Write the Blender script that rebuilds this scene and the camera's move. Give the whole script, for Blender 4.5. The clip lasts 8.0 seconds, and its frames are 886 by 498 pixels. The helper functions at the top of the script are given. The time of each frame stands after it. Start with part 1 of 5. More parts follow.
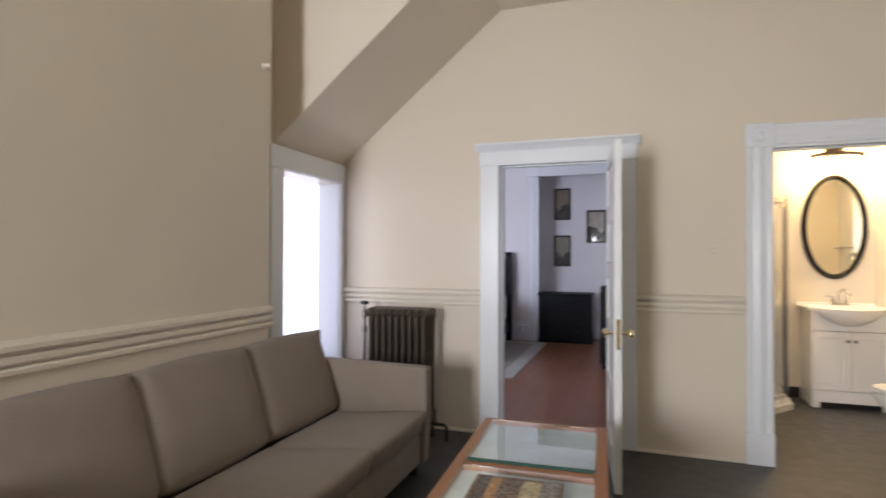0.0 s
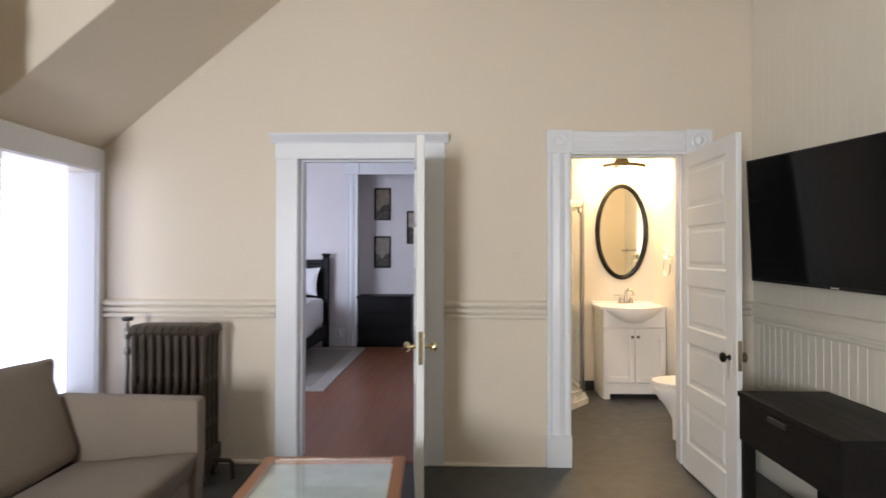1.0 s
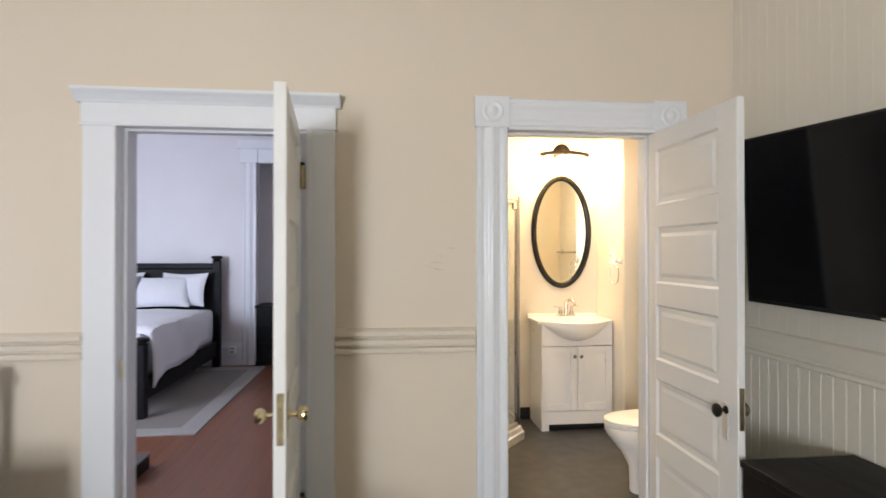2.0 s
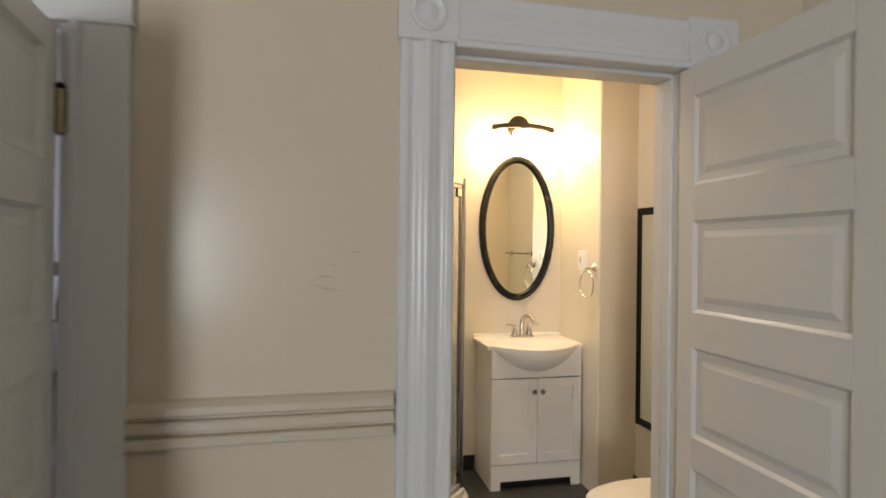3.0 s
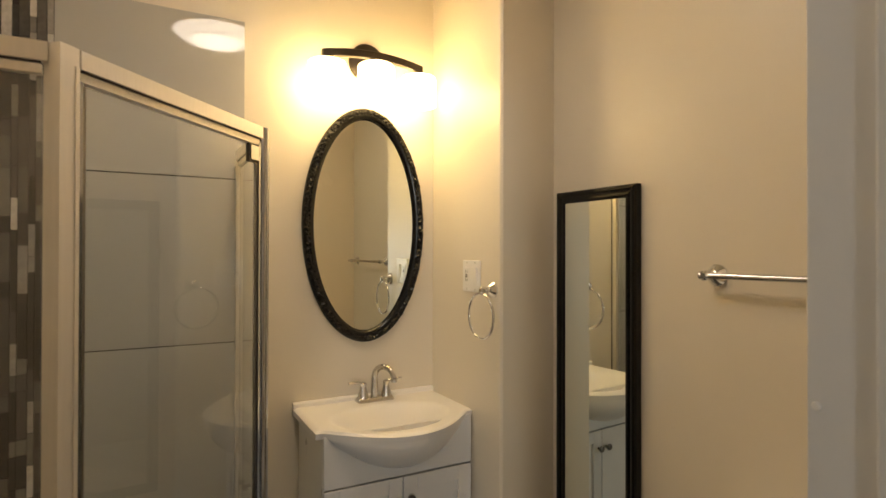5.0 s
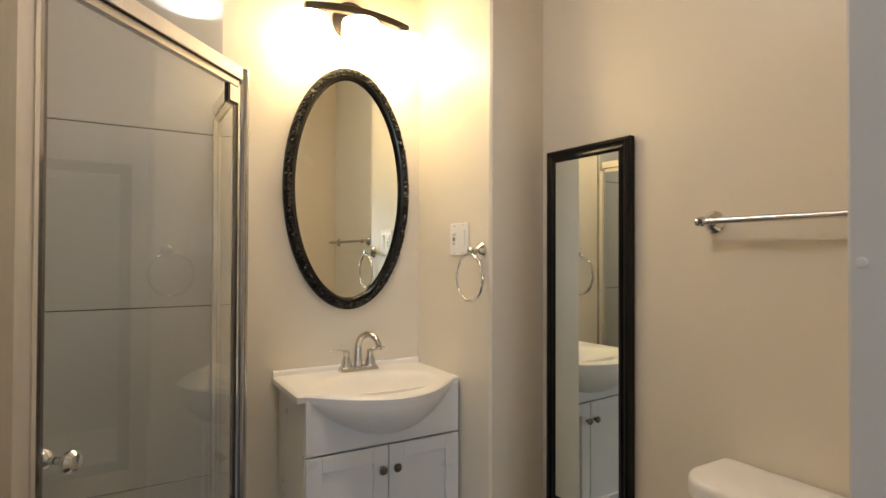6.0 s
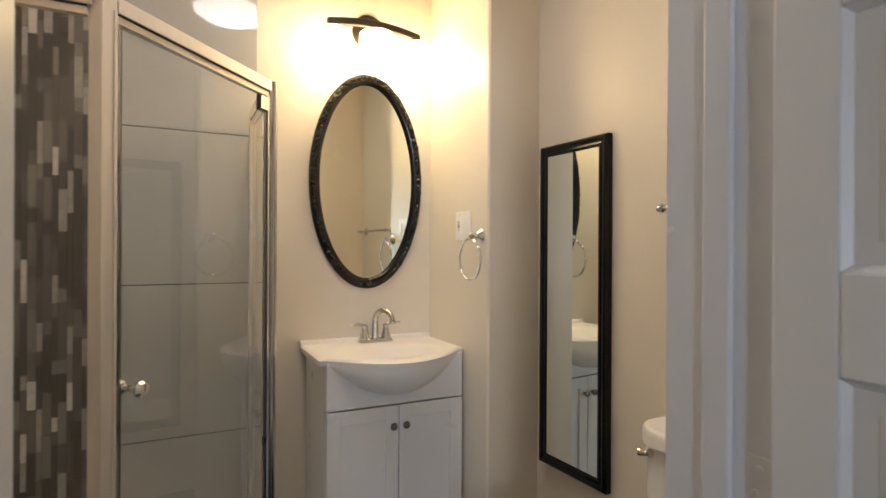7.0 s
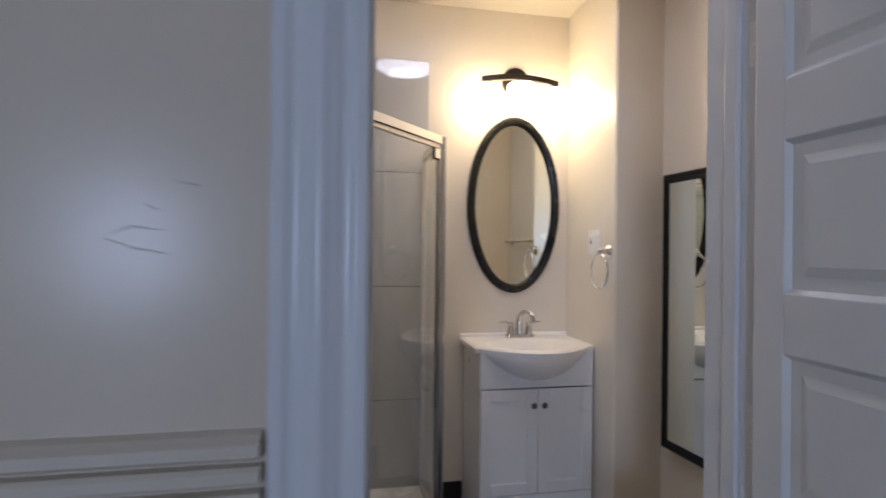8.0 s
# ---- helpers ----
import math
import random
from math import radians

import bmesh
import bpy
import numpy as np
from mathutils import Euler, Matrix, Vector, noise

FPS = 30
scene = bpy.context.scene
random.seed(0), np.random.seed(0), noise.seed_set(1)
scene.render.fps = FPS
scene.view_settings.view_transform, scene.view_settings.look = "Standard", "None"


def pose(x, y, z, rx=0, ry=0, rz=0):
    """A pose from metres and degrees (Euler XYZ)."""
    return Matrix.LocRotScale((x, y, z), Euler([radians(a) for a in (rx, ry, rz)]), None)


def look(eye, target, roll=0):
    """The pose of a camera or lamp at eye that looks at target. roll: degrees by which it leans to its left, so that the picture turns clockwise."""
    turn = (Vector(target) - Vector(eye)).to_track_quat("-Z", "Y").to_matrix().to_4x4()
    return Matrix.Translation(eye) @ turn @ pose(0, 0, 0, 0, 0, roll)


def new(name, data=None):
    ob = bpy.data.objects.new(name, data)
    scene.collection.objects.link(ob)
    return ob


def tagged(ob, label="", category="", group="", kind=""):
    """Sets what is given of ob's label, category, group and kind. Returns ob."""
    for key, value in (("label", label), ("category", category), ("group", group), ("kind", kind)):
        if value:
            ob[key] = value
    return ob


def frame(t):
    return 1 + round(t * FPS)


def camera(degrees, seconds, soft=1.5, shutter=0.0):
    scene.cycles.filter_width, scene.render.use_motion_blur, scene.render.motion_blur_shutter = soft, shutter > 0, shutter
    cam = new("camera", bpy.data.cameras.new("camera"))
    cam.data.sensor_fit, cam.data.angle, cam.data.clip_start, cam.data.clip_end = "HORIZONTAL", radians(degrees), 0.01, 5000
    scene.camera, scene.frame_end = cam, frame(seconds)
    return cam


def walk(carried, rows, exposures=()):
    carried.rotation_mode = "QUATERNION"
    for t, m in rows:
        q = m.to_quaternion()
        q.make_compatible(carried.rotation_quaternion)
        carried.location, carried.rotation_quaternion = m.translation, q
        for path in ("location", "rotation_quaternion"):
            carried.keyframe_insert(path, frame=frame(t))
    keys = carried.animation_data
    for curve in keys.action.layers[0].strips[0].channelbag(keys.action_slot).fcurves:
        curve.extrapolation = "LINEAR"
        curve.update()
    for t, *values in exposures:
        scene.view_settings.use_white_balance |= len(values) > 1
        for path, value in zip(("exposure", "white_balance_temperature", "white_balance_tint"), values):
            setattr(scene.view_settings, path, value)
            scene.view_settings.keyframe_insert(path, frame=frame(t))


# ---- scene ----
cam = camera(77.9, 8.0, shutter=0.4)
PATH = [
    (0, (0.051, -0.151, 1.344), (-0.599, 1.741, 1.368), 0.2),
    (0.5, (0.089, -0.025, 1.344), (-0.189, 1.955, 1.37), 0.2),
    (1, (0.167, 0.261, 1.386), (0.117, 2.26, 1.407), 0.1),
    (1.5, (0.254, 0.715, 1.414), (0.344, 2.712, 1.433), 0.0),
    (2, (0.321, 1.251, 1.448), (0.531, 3.24, 1.46), -0.0),
    (2.2, (0.366, 1.485, 1.455), (0.62, 3.468, 1.463), 0.0),
    (3.3, (0.633, 2.692, 1.48), (1.159, 4.622, 1.488), 0.6),
    (3.5, (0.688, 2.897, 1.471), (1.289, 4.805, 1.496), 0.3),
    (4, (0.827, 3.287, 1.491), (1.59, 5.135, 1.521), 0.2),
    (4.5, (0.941, 3.557, 1.512), (1.85, 5.339, 1.541), 0.0),
    (4.7, (1.008, 3.634, 1.535), (1.935, 5.409, 1.544), 0.1),
    (5.8, (1.058, 3.81, 1.37), (2.077, 5.53, 1.405), 0.2),
    (6, (1.047, 3.794, 1.354), (2.065, 5.516, 1.379), 0.2),
    (6.5, (1.014, 3.679, 1.316), (2.013, 5.411, 1.328), 0.2),
    (7, (1.031, 3.499, 1.322), (1.93, 5.285, 1.319), 0.3),
    (7.5, (0.975, 3.303, 1.332), (1.696, 5.168, 1.335), 0.5),
    (8, (0.858, 2.985, 1.37), (1.256, 4.944, 1.374), 0.6),
]
EXPOSURES = [(0.0, 0.06, 7500, 17), (1.0, 0.18, 7500, 16), (2.2, 0.30, 7450, 15), (3.3, -0.86, 7900, 14), (4.0, -1.26, 8600, 13), (4.7, -1.30, 8400, 12),
             (5.8, -1.00, 6600, 13), (7.0, -0.90, 6450, 15), (8.0, -1.20, 5500, 20)]
walk(cam, [(t, look(eye, target, roll)) for t, eye, target, roll in PATH], EXPOSURES)

# ---- world, sun, large lights ----
world = bpy.data.worlds.new("world")
scene.world = world
world.use_nodes = True
_wn = world.node_tree.nodes
_sky = _wn.new("ShaderNodeTexSky")
_sky.sky_type, _sky.sun_disc, _sky.sun_elevation, _sky.sun_rotation = "NISHITA", False, radians(40), radians(200)
world.node_tree.links.new(_sky.outputs[0], _wn["Background"].inputs[0])
_wn["Background"].inputs[1].default_value = 0.1

SOUTH_LIGHT, WEST_LIGHT, BED_LIGHT = 232.0, 1.9, 108.0   # daylight in the window openings
SHADE_GLOW, BULB_GLOW, CEILING_GLOW = 42.0, 350.0, 52.0            # bathroom lamps


def window_light(name, loc, target, w, h, watts, colour):
    """Sky light that enters through a window opening."""
    data = bpy.data.lights.new(name, "AREA")
    data.shape, data.size, data.size_y, data.energy, data.color = "RECTANGLE", w, h, watts, colour
    ob = new(name, data)
    ob.matrix_world = look(loc, target)
    return ob


DAY = (0.70, 0.84, 1.0)
window_light("daylight", (-1.53, -2.72, 1.45), (-1.53, 3, 1.45), 0.72, 1.26, SOUTH_LIGHT, DAY)
window_light("daylight", (-3.35, 3.95, 1.7), (-2.2, 8.5, 1.5), 1.4, 1.65, BED_LIGHT, (0.56, 0.71, 1.0))

# ---- materials ----


def mat(name, colour, rough=0.5, metal=0.0, grain=0.0, grain_scale=40.0, mottle=0.06, mottle_scale=3.0,
        bump=0.0, bump_scale=200.0, spec=0.5, rnd=0.0, trans=0.0, coat=0.0, emit=0.0, stretch=(1, 1, 1), rough_var=0.08, sheen=0.0):
    """A Principled material with colour variation at two scales, uneven gloss and fine relief."""
    m = bpy.data.materials.new(name)
    m.use_nodes = True
    n, ln = m.node_tree.nodes, m.node_tree.links
    b = n["Principled BSDF"]
    b.inputs["Metallic"].default_value = metal
    b.inputs["Specular IOR Level"].default_value = spec
    b.inputs["Transmission Weight"].default_value = trans
    b.inputs["Coat Weight"].default_value = coat
    b.inputs["Sheen Weight"].default_value = sheen
    tc = n.new("ShaderNodeTexCoord")
    mp = n.new("ShaderNodeMapping")
    mp.inputs["Scale"].default_value = stretch
    ln.new(tc.outputs["Object"], mp.inputs["Vector"])

    def tex(scale, detail=4.0):
        t = n.new("ShaderNodeTexNoise")
        t.inputs["Scale"].default_value, t.inputs["Detail"].default_value = scale, detail
        ln.new(mp.outputs[0], t.inputs["Vector"])
        return t.outputs["Fac"]

    def span(src, lo, hi):
        r = n.new("ShaderNodeMapRange")
        r.inputs["From Min"].default_value, r.inputs["From Max"].default_value = 0.2, 0.8
        r.clamp = False
        r.inputs["To Min"].default_value, r.inputs["To Max"].default_value = lo, hi
        ln.new(src, r.inputs["Value"])
        return r.outputs[0]

    def times(a, c):
        x = n.new("ShaderNodeMath")
        x.operation = "MULTIPLY"
        ln.new(a, x.inputs[0]), ln.new(c, x.inputs[1])
        return x.outputs[0]

    f = span(tex(mottle_scale), 1 - mottle, 1 + mottle)
    if grain:
        f = times(f, span(tex(grain_scale, 6), 1 - grain, 1 + grain))
    if rnd:
        oi = n.new("ShaderNodeObjectInfo")
        r = n.new("ShaderNodeMapRange")
        r.inputs["To Min"].default_value, r.inputs["To Max"].default_value = 1 - rnd, 1 + rnd
        ln.new(oi.outputs["Random"], r.inputs["Value"])
        f = times(f, r.outputs[0])
    mx = n.new("ShaderNodeVectorMath")
    mx.operation = "SCALE"
    mx.inputs[0].default_value = colour
    ln.new(f, mx.inputs["Scale"])
    ln.new(mx.outputs[0], b.inputs["Base Color"])
    ln.new(span(tex(mottle_scale * 2.3), max(0.0, rough - rough_var), min(1.0, rough + rough_var)), b.inputs["Roughness"])
    if bump:
        bp = n.new("ShaderNodeBump")
        bp.inputs["Strength"].default_value, bp.inputs["Distance"].default_value = bump, 0.004
        ln.new(tex(bump_scale, 3), bp.inputs["Height"])
        ln.new(bp.outputs[0], b.inputs["Normal"])
    if emit:
        b.inputs["Emission Color"].default_value = (*colour, 1)
        b.inputs["Emission Strength"].default_value = emit
    return m


def glow(name, colour, strength):
    m = bpy.data.materials.new(name)
    m.use_nodes = True
    n = m.node_tree.nodes
    b = n["Principled BSDF"]
    b.inputs["Base Color"].default_value = (0.8, 0.8, 0.8, 1)
    b.inputs["Emission Color"].default_value = (*colour, 1)
    b.inputs["Emission Strength"].default_value = strength
    return m


def weave(name, colour, size, depth=0.25):
    """Woven cloth: crossed fine threads in relief and tone."""
    m = mat(name, colour, 0.9, grain=0.10, grain_scale=160, mottle=0.07, mottle_scale=5, sheen=0.15, rough_var=0.03)
    n, ln = m.node_tree.nodes, m.node_tree.links
    tc = n.new("ShaderNodeTexCoord")
    add = None
    for axis in ("X", "Y"):
        w = n.new("ShaderNodeTexWave")
        w.bands_direction = axis if axis == "X" else "DIAGONAL"
        w.inputs["Scale"].default_value, w.inputs["Distortion"].default_value = size, 1.5
        ln.new(tc.outputs["Object"], w.inputs["Vector"])
        if add is None:
            add = w.outputs["Fac"]
        else:
            x = n.new("ShaderNodeMath")
            ln.new(add, x.inputs[0]), ln.new(w.outputs["Fac"], x.inputs[1])
            add = x.outputs[0]
    bp = n.new("ShaderNodeBump")
    bp.inputs["Strength"].default_value, bp.inputs["Distance"].default_value = depth, 0.002
    ln.new(add, bp.inputs["Height"])
    ln.new(bp.outputs[0], n["Principled BSDF"].inputs["Normal"])
    return m


def wood(name, colour, along=(0.06, 1, 1), rough=0.35, rnd=0.12, coat=0.0, dark=0.45):
    """Wood with grain drawn out along one axis and slightly darker growth bands."""
    m = mat(name, colour, rough, grain=0.16, grain_scale=90, mottle=0.16, mottle_scale=9, bump=0.06, bump_scale=120,
            stretch=along, rnd=rnd, coat=coat)
    return m


WALL = mat("cream_wall_paint", (0.74, 0.64, 0.52), 0.25, mottle=0.012, mottle_scale=0.7, bump=0.14, bump_scale=7, rough_var=0.03, spec=0.32)


def brushed(m, strength=0.10):
    """Adds faint level brush marks and a few scuffs to the relief of a paint."""
    n, ln = m.node_tree.nodes, m.node_tree.links
    b = n["Principled BSDF"]
    tc = n.new("ShaderNodeTexCoord")
    mp = n.new("ShaderNodeMapping")
    mp.inputs["Scale"].default_value = (1.6, 1.6, 5.0)
    ln.new(tc.outputs["Object"], mp.inputs["Vector"])
    t = n.new("ShaderNodeTexNoise")
    t.inputs["Scale"].default_value, t.inputs["Detail"].default_value = 3.0, 5.0
    ln.new(mp.outputs[0], t.inputs["Vector"])
    bp = n.new("ShaderNodeBump")
    bp.inputs["Strength"].default_value, bp.inputs["Distance"].default_value = strength, 0.004
    ln.new(t.outputs["Fac"], bp.inputs["Height"])
    old = b.inputs["Normal"].links[0].from_socket
    ln.new(old, bp.inputs["Normal"])
    ln.new(bp.outputs[0], b.inputs["Normal"])
    return m


brushed(WALL, 0.10)
BATHWALL = mat("bathroom_wall_paint", (0.76, 0.70, 0.60), 0.38, mottle=0.012, mottle_scale=0.8, bump=0.08, bump_scale=9, rough_var=0.01)
BEDWALL = mat("bedroom_wall_paint", (0.74, 0.71, 0.72), 0.5, mottle=0.04, mottle_scale=2, bump=0.08, bump_scale=60)
SOFFIT = mat("soffit_paint", (0.74, 0.64, 0.52), 0.55, mottle=0.012, mottle_scale=0.7, bump=0.08, bump_scale=20)
CEIL = mat("ceiling_paint", (0.66, 0.62, 0.55), 0.6, mottle=0.04, bump=0.10, bump_scale=70)
BOARD = mat("beadboard_paint", (0.80, 0.745, 0.64), 0.36, mottle=0.015, mottle_scale=1, bump=0.06, bump_scale=20, rnd=0.01, rough_var=0.01)
TRIM = mat("white_trim_paint", (0.79, 0.80, 0.82), 0.26, mottle=0.01, mottle_scale=1.5, bump=0.10, bump_scale=18, rough_var=0.01)
DOOR = mat("white_door_paint", (0.83, 0.82, 0.80), 0.36, mottle=0.01, mottle_scale=1.5, bump=0.0, bump_scale=30, rough_var=0.0)
RAIL = mat("cream_rail_paint", (0.73, 0.645, 0.53), 0.3, mottle=0.012, mottle_scale=2, bump=0.06, bump_scale=20, rough_var=0.01)
VINYL = mat("dark_grey_vinyl", (0.060, 0.058, 0.054), 0.42, mottle=0.18, mottle_scale=5, grain=0.2, grain_scale=140, bump=0.05, bump_scale=150)
PLANK = wood("red_brown_floorboard", (0.23, 0.085, 0.045), along=(1, 0.05, 1), rough=0.36, rnd=0.06)
FABRIC = weave("taupe_woven_fabric", (0.265, 0.205, 0.16), 420, 0.35)
LEGDARK = mat("black_leg", (0.015, 0.014, 0.013), 0.4)
OAK = wood("orange_brown_wood", (0.36, 0.150, 0.065), along=(1, 0.07, 1), rough=0.45, rnd=0.06)
IRON = mat("bronze_painted_iron", (0.058, 0.039, 0.024), 0.45, metal=0.35, mottle=0.2, mottle_scale=14, grain=0.12, grain_scale=70, bump=0.18, bump_scale=90)
ESPRESSO = wood("dark_espresso_wood", (0.013, 0.011, 0.010), along=(1, 0.08, 1), rough=0.48, rnd=0.1)
for _n in ESPRESSO.node_tree.nodes:
    if _n.type == "BSDF_PRINCIPLED":
        _n.inputs["Specular IOR Level"].default_value = 0.12
BLACKWOOD = mat("black_lacquered_wood", (0.006, 0.006, 0.007), 0.5, mottle=0.1, spec=0.2)
TVBLACK = mat("black_plastic", (0.007, 0.007, 0.008), 0.4, mottle=0.05, spec=0.3)
SCREEN = mat("dark_screen", (0.004, 0.004, 0.005), 0.14, mottle=0.02, spec=0.2, rough_var=0.02)
CHROME = mat("chrome", (0.78, 0.78, 0.79), 0.07, metal=1.0, mottle=0.02, rough_var=0.03)
# the same chrome, its colour darkened to imitate a dim room mirrored in it
SHADEDCHROME = mat("shaded_chrome", (0.46, 0.47, 0.50), 0.12, metal=1.0, mottle=0.03, rough_var=0.03)
NICKEL = mat("brushed_nickel", (0.62, 0.60, 0.57), 0.22, metal=1.0, mottle=0.04, grain=0.05, grain_scale=200)
BRASS = mat("polished_brass", (0.80, 0.67, 0.42), 0.22, metal=1.0, mottle=0.08, mottle_scale=20)
OLDBRASS = mat("aged_brass", (0.36, 0.29, 0.19), 0.32, metal=1.0, mottle=0.2, mottle_scale=25)
BRONZE = mat("dark_bronze", (0.030, 0.024, 0.020), 0.35, metal=0.6, mottle=0.12)
ALU = mat("satin_aluminium", (0.80, 0.76, 0.71), 0.34, metal=0.55, mottle=0.03, stretch=(1, 1, 0.05), grain=0.04, grain_scale=120)
BLACKFRAME = mat("black_frame_gloss", (0.004, 0.004, 0.004), 0.2, mottle=0.1, spec=0.3)
PORCELAIN = mat("white_porcelain", (0.84, 0.83, 0.82), 0.36, mottle=0.015, spec=0.4, rough_var=0.03)
CABINET = mat("white_cabinet_lacquer", (0.78, 0.78, 0.78), 0.32, mottle=0.02, bump=0.03, bump_scale=80)
ACRYLIC = mat("white_acrylic", (0.78, 0.77, 0.74), 0.25, mottle=0.03)
TILE = mat("grey_glazed_tile", (0.50, 0.50, 0.49), 0.035, mottle=0.04, mottle_scale=1.5, rnd=0.02, rough_var=0.01)
GROUT = mat("dark_grout", (0.06, 0.058, 0.055), 0.8, grain=0.2, grain_scale=200)
COVE = mat("black_vinyl_cove", (0.02, 0.02, 0.02), 0.45)
LINEN = mat("white_cotton", (0.80, 0.80, 0.83), 0.9, mottle=0.04, mottle_scale=4, bump=0.3, bump_scale=12, sheen=0.1)
PILLOWGREY = weave("grey_cushion_cloth", (0.22, 0.22, 0.24), 300, 0.3)
RUG = weave("grey_brown_rug", (0.27, 0.24, 0.21), 120, 0.6)
RUGEDGE = weave("pale_rug_border", (0.44, 0.41, 0.385), 120, 0.6)
PAPERMAP = mat("pale_printed_paper", (0.70, 0.78, 0.75), 0.5, mottle=0.16, mottle_scale=7, grain=0.10, grain_scale=30)
GREENEDGE = mat("green_glass_edge", (0.02, 0.075, 0.055), 0.55, spec=0.2)
PLASTIC = mat("white_plastic", (0.88, 0.87, 0.85), 0.35, mottle=0.02)
DARKSLOT = mat("dark_slot", (0.02, 0.02, 0.02), 0.6)
SHADE = glow("lit_lamp_shade", (1.0, 0.74, 0.36), SHADE_GLOW)
BULB = glow("lit_bulb", (1.0, 0.74, 0.36), BULB_GLOW)
RINGGLOW = glow("lit_ceiling_glass_edge", (1.0, 0.96, 0.92), CEILING_GLOW * 0.62)
DISC = glow("lit_ceiling_glass", (1.0, 0.96, 0.92), CEILING_GLOW)
SKYGLOW = glow("bright_sky_backdrop", (0.58, 0.70, 1.0), WEST_LIGHT)

PEWTER = mat("dark_pewter", (0.24, 0.22, 0.20), 0.3, metal=1.0, mottle=0.1)
TABLEGLASS = mat("clear_table_glass", (0.95, 0.97, 0.96), 0.0, trans=1.0, mottle=0.0, rough_var=0.0, spec=0.15)
MIRROR = mat("mirror_silver", (0.80, 0.84, 0.78), 0.0, metal=1.0, mottle=0.0, rough_var=0.0)
GLASS = mat("clear_glass", (0.95, 0.97, 0.96), 0.0, trans=1.0, mottle=0.0, rough_var=0.0)


def mosaic_material():
    """Slate, taupe and pale marble strips, picked by each piece's random number."""
    m = mat("mosaic_strip", (0.3, 0.3, 0.3), 0.22, mottle=0.2, mottle_scale=18, grain=0.12, grain_scale=70, bump=0.08, bump_scale=60)
    n, ln = m.node_tree.nodes, m.node_tree.links
    oi = n.new("ShaderNodeObjectInfo")
    cr = n.new("ShaderNodeValToRGB")
    cr.color_ramp.interpolation = "CONSTANT"
    tones = [(0.0, (0.042, 0.041, 0.042)), (0.22, (0.092, 0.088, 0.086)), (0.44, (0.19, 0.182, 0.174)), (0.60, (0.060, 0.058, 0.058)),
             (0.70, (0.13, 0.124, 0.120)), (0.80, (0.34, 0.325, 0.31)), (0.92, (0.58, 0.56, 0.54))]
    e = cr.color_ramp.elements
    e[0].position, e[0].color = tones[0][0], (*tones[0][1], 1)
    e[1].position, e[1].color = tones[1][0], (*tones[1][1], 1)
    for p, c in tones[2:]:
        k = e.new(p)
        k.color = (*c, 1)
    ln.new(oi.outputs["Random"], cr.inputs[0])
    scale = [x for x in n if x.type == "VECT_MATH"][0]
    ln.new(cr.outputs[0], scale.inputs[0])
    return m


MOSAIC = mosaic_material()

# ---- building helpers ----
ORIGIN = {}


def thing(name, loc, label, category, group="", kind=""):
    ob = new(name)
    ob.empty_display_size = 0.1
    ob.location = loc
    ORIGIN[ob] = Vector(loc)
    return tagged(ob, label, category, group, kind)


def part(name, bm, material, parent=None, label="", smooth=False, shadow=True):
    """Links a bmesh, given in world places, as one mesh object under a thing or a part."""
    o = ORIGIN.get(parent, Vector((0, 0, 0)))
    bmesh.ops.translate(bm, verts=bm.verts, vec=-o)
    bmesh.ops.recalc_face_normals(bm, faces=bm.faces)
    me = bpy.data.meshes.new(name)
    for f in bm.faces:
        f.smooth = smooth
    bm.to_mesh(me)
    bm.free()
    me.materials.append(material)
    if smooth:
        me.set_sharp_from_angle(angle=radians(38))
    ob = new(name, me)
    if parent is not None:
        ob.parent = parent
    ORIGIN[ob] = o
    if label:
        ob["label"] = label
    ob.visible_shadow = shadow
    return ob


def structure(name, bm, material, label, category, smooth=False):
    return tagged(part(name, bm, material, None, "", smooth), label, category, kind="structure")


def box(x0, x1, y0, y1, z0, z1, bevel=0.0, seg=2, bm=None):
    out = bm if bm is not None else bmesh.new()
    made = bmesh.ops.create_cube(out, size=1)["verts"]
    for v in made:
        v.co = Vector((x0 + (v.co.x + .5) * (x1 - x0), y0 + (v.co.y + .5) * (y1 - y0), z0 + (v.co.z + .5) * (z1 - z0)))
    if bevel:
        edges = list({e for v in made for e in v.link_edges})
        bmesh.ops.bevel(out, geom=edges, offset=bevel, segments=seg, profile=0.5, affect="EDGES")
    return out


def prism(points, axis, a, b, bm=None):
    """A flat outline drawn out along an axis: outline coordinates are the two other axes in order."""
    out = bm if bm is not None else bmesh.new()

    def at(p, d):
        c = list(p)
        c.insert("xyz".index(axis), d)
        return out.verts.new(c)
    lo, hi = [at(p, a) for p in points], [at(p, b) for p in points]
    k = len(points)
    out.faces.new(lo), out.faces.new(hi)
    for i in range(k):
        out.faces.new((lo[i], lo[(i + 1) % k], hi[(i + 1) % k], hi[i]))
    return out


def lathe(profile, centre, axis="z", seg=24, bm=None):
    """Turns (radius, height) pairs round an axis through centre."""
    out = bm if bm is not None else bmesh.new()
    rings = []
    for r, h in profile:
        ring = []
        for i in range(seg):
            a = 2 * math.pi * i / seg
            p = (r * math.cos(a), r * math.sin(a), h)
            if axis == "x":
                p = (h, r * math.cos(a), r * math.sin(a))
            elif axis == "y":
                p = (r * math.cos(a), h, r * math.sin(a))
            ring.append(out.verts.new(Vector(centre) + Vector(p)))
        rings.append(ring)
    for a, b in zip(rings, rings[1:]):
        for i in range(seg):
            j = (i + 1) % seg
            out.faces.new((a[i], a[j], b[j], b[i]))
    out.faces.new(rings[0][::-1]), out.faces.new(rings[-1])
    return out


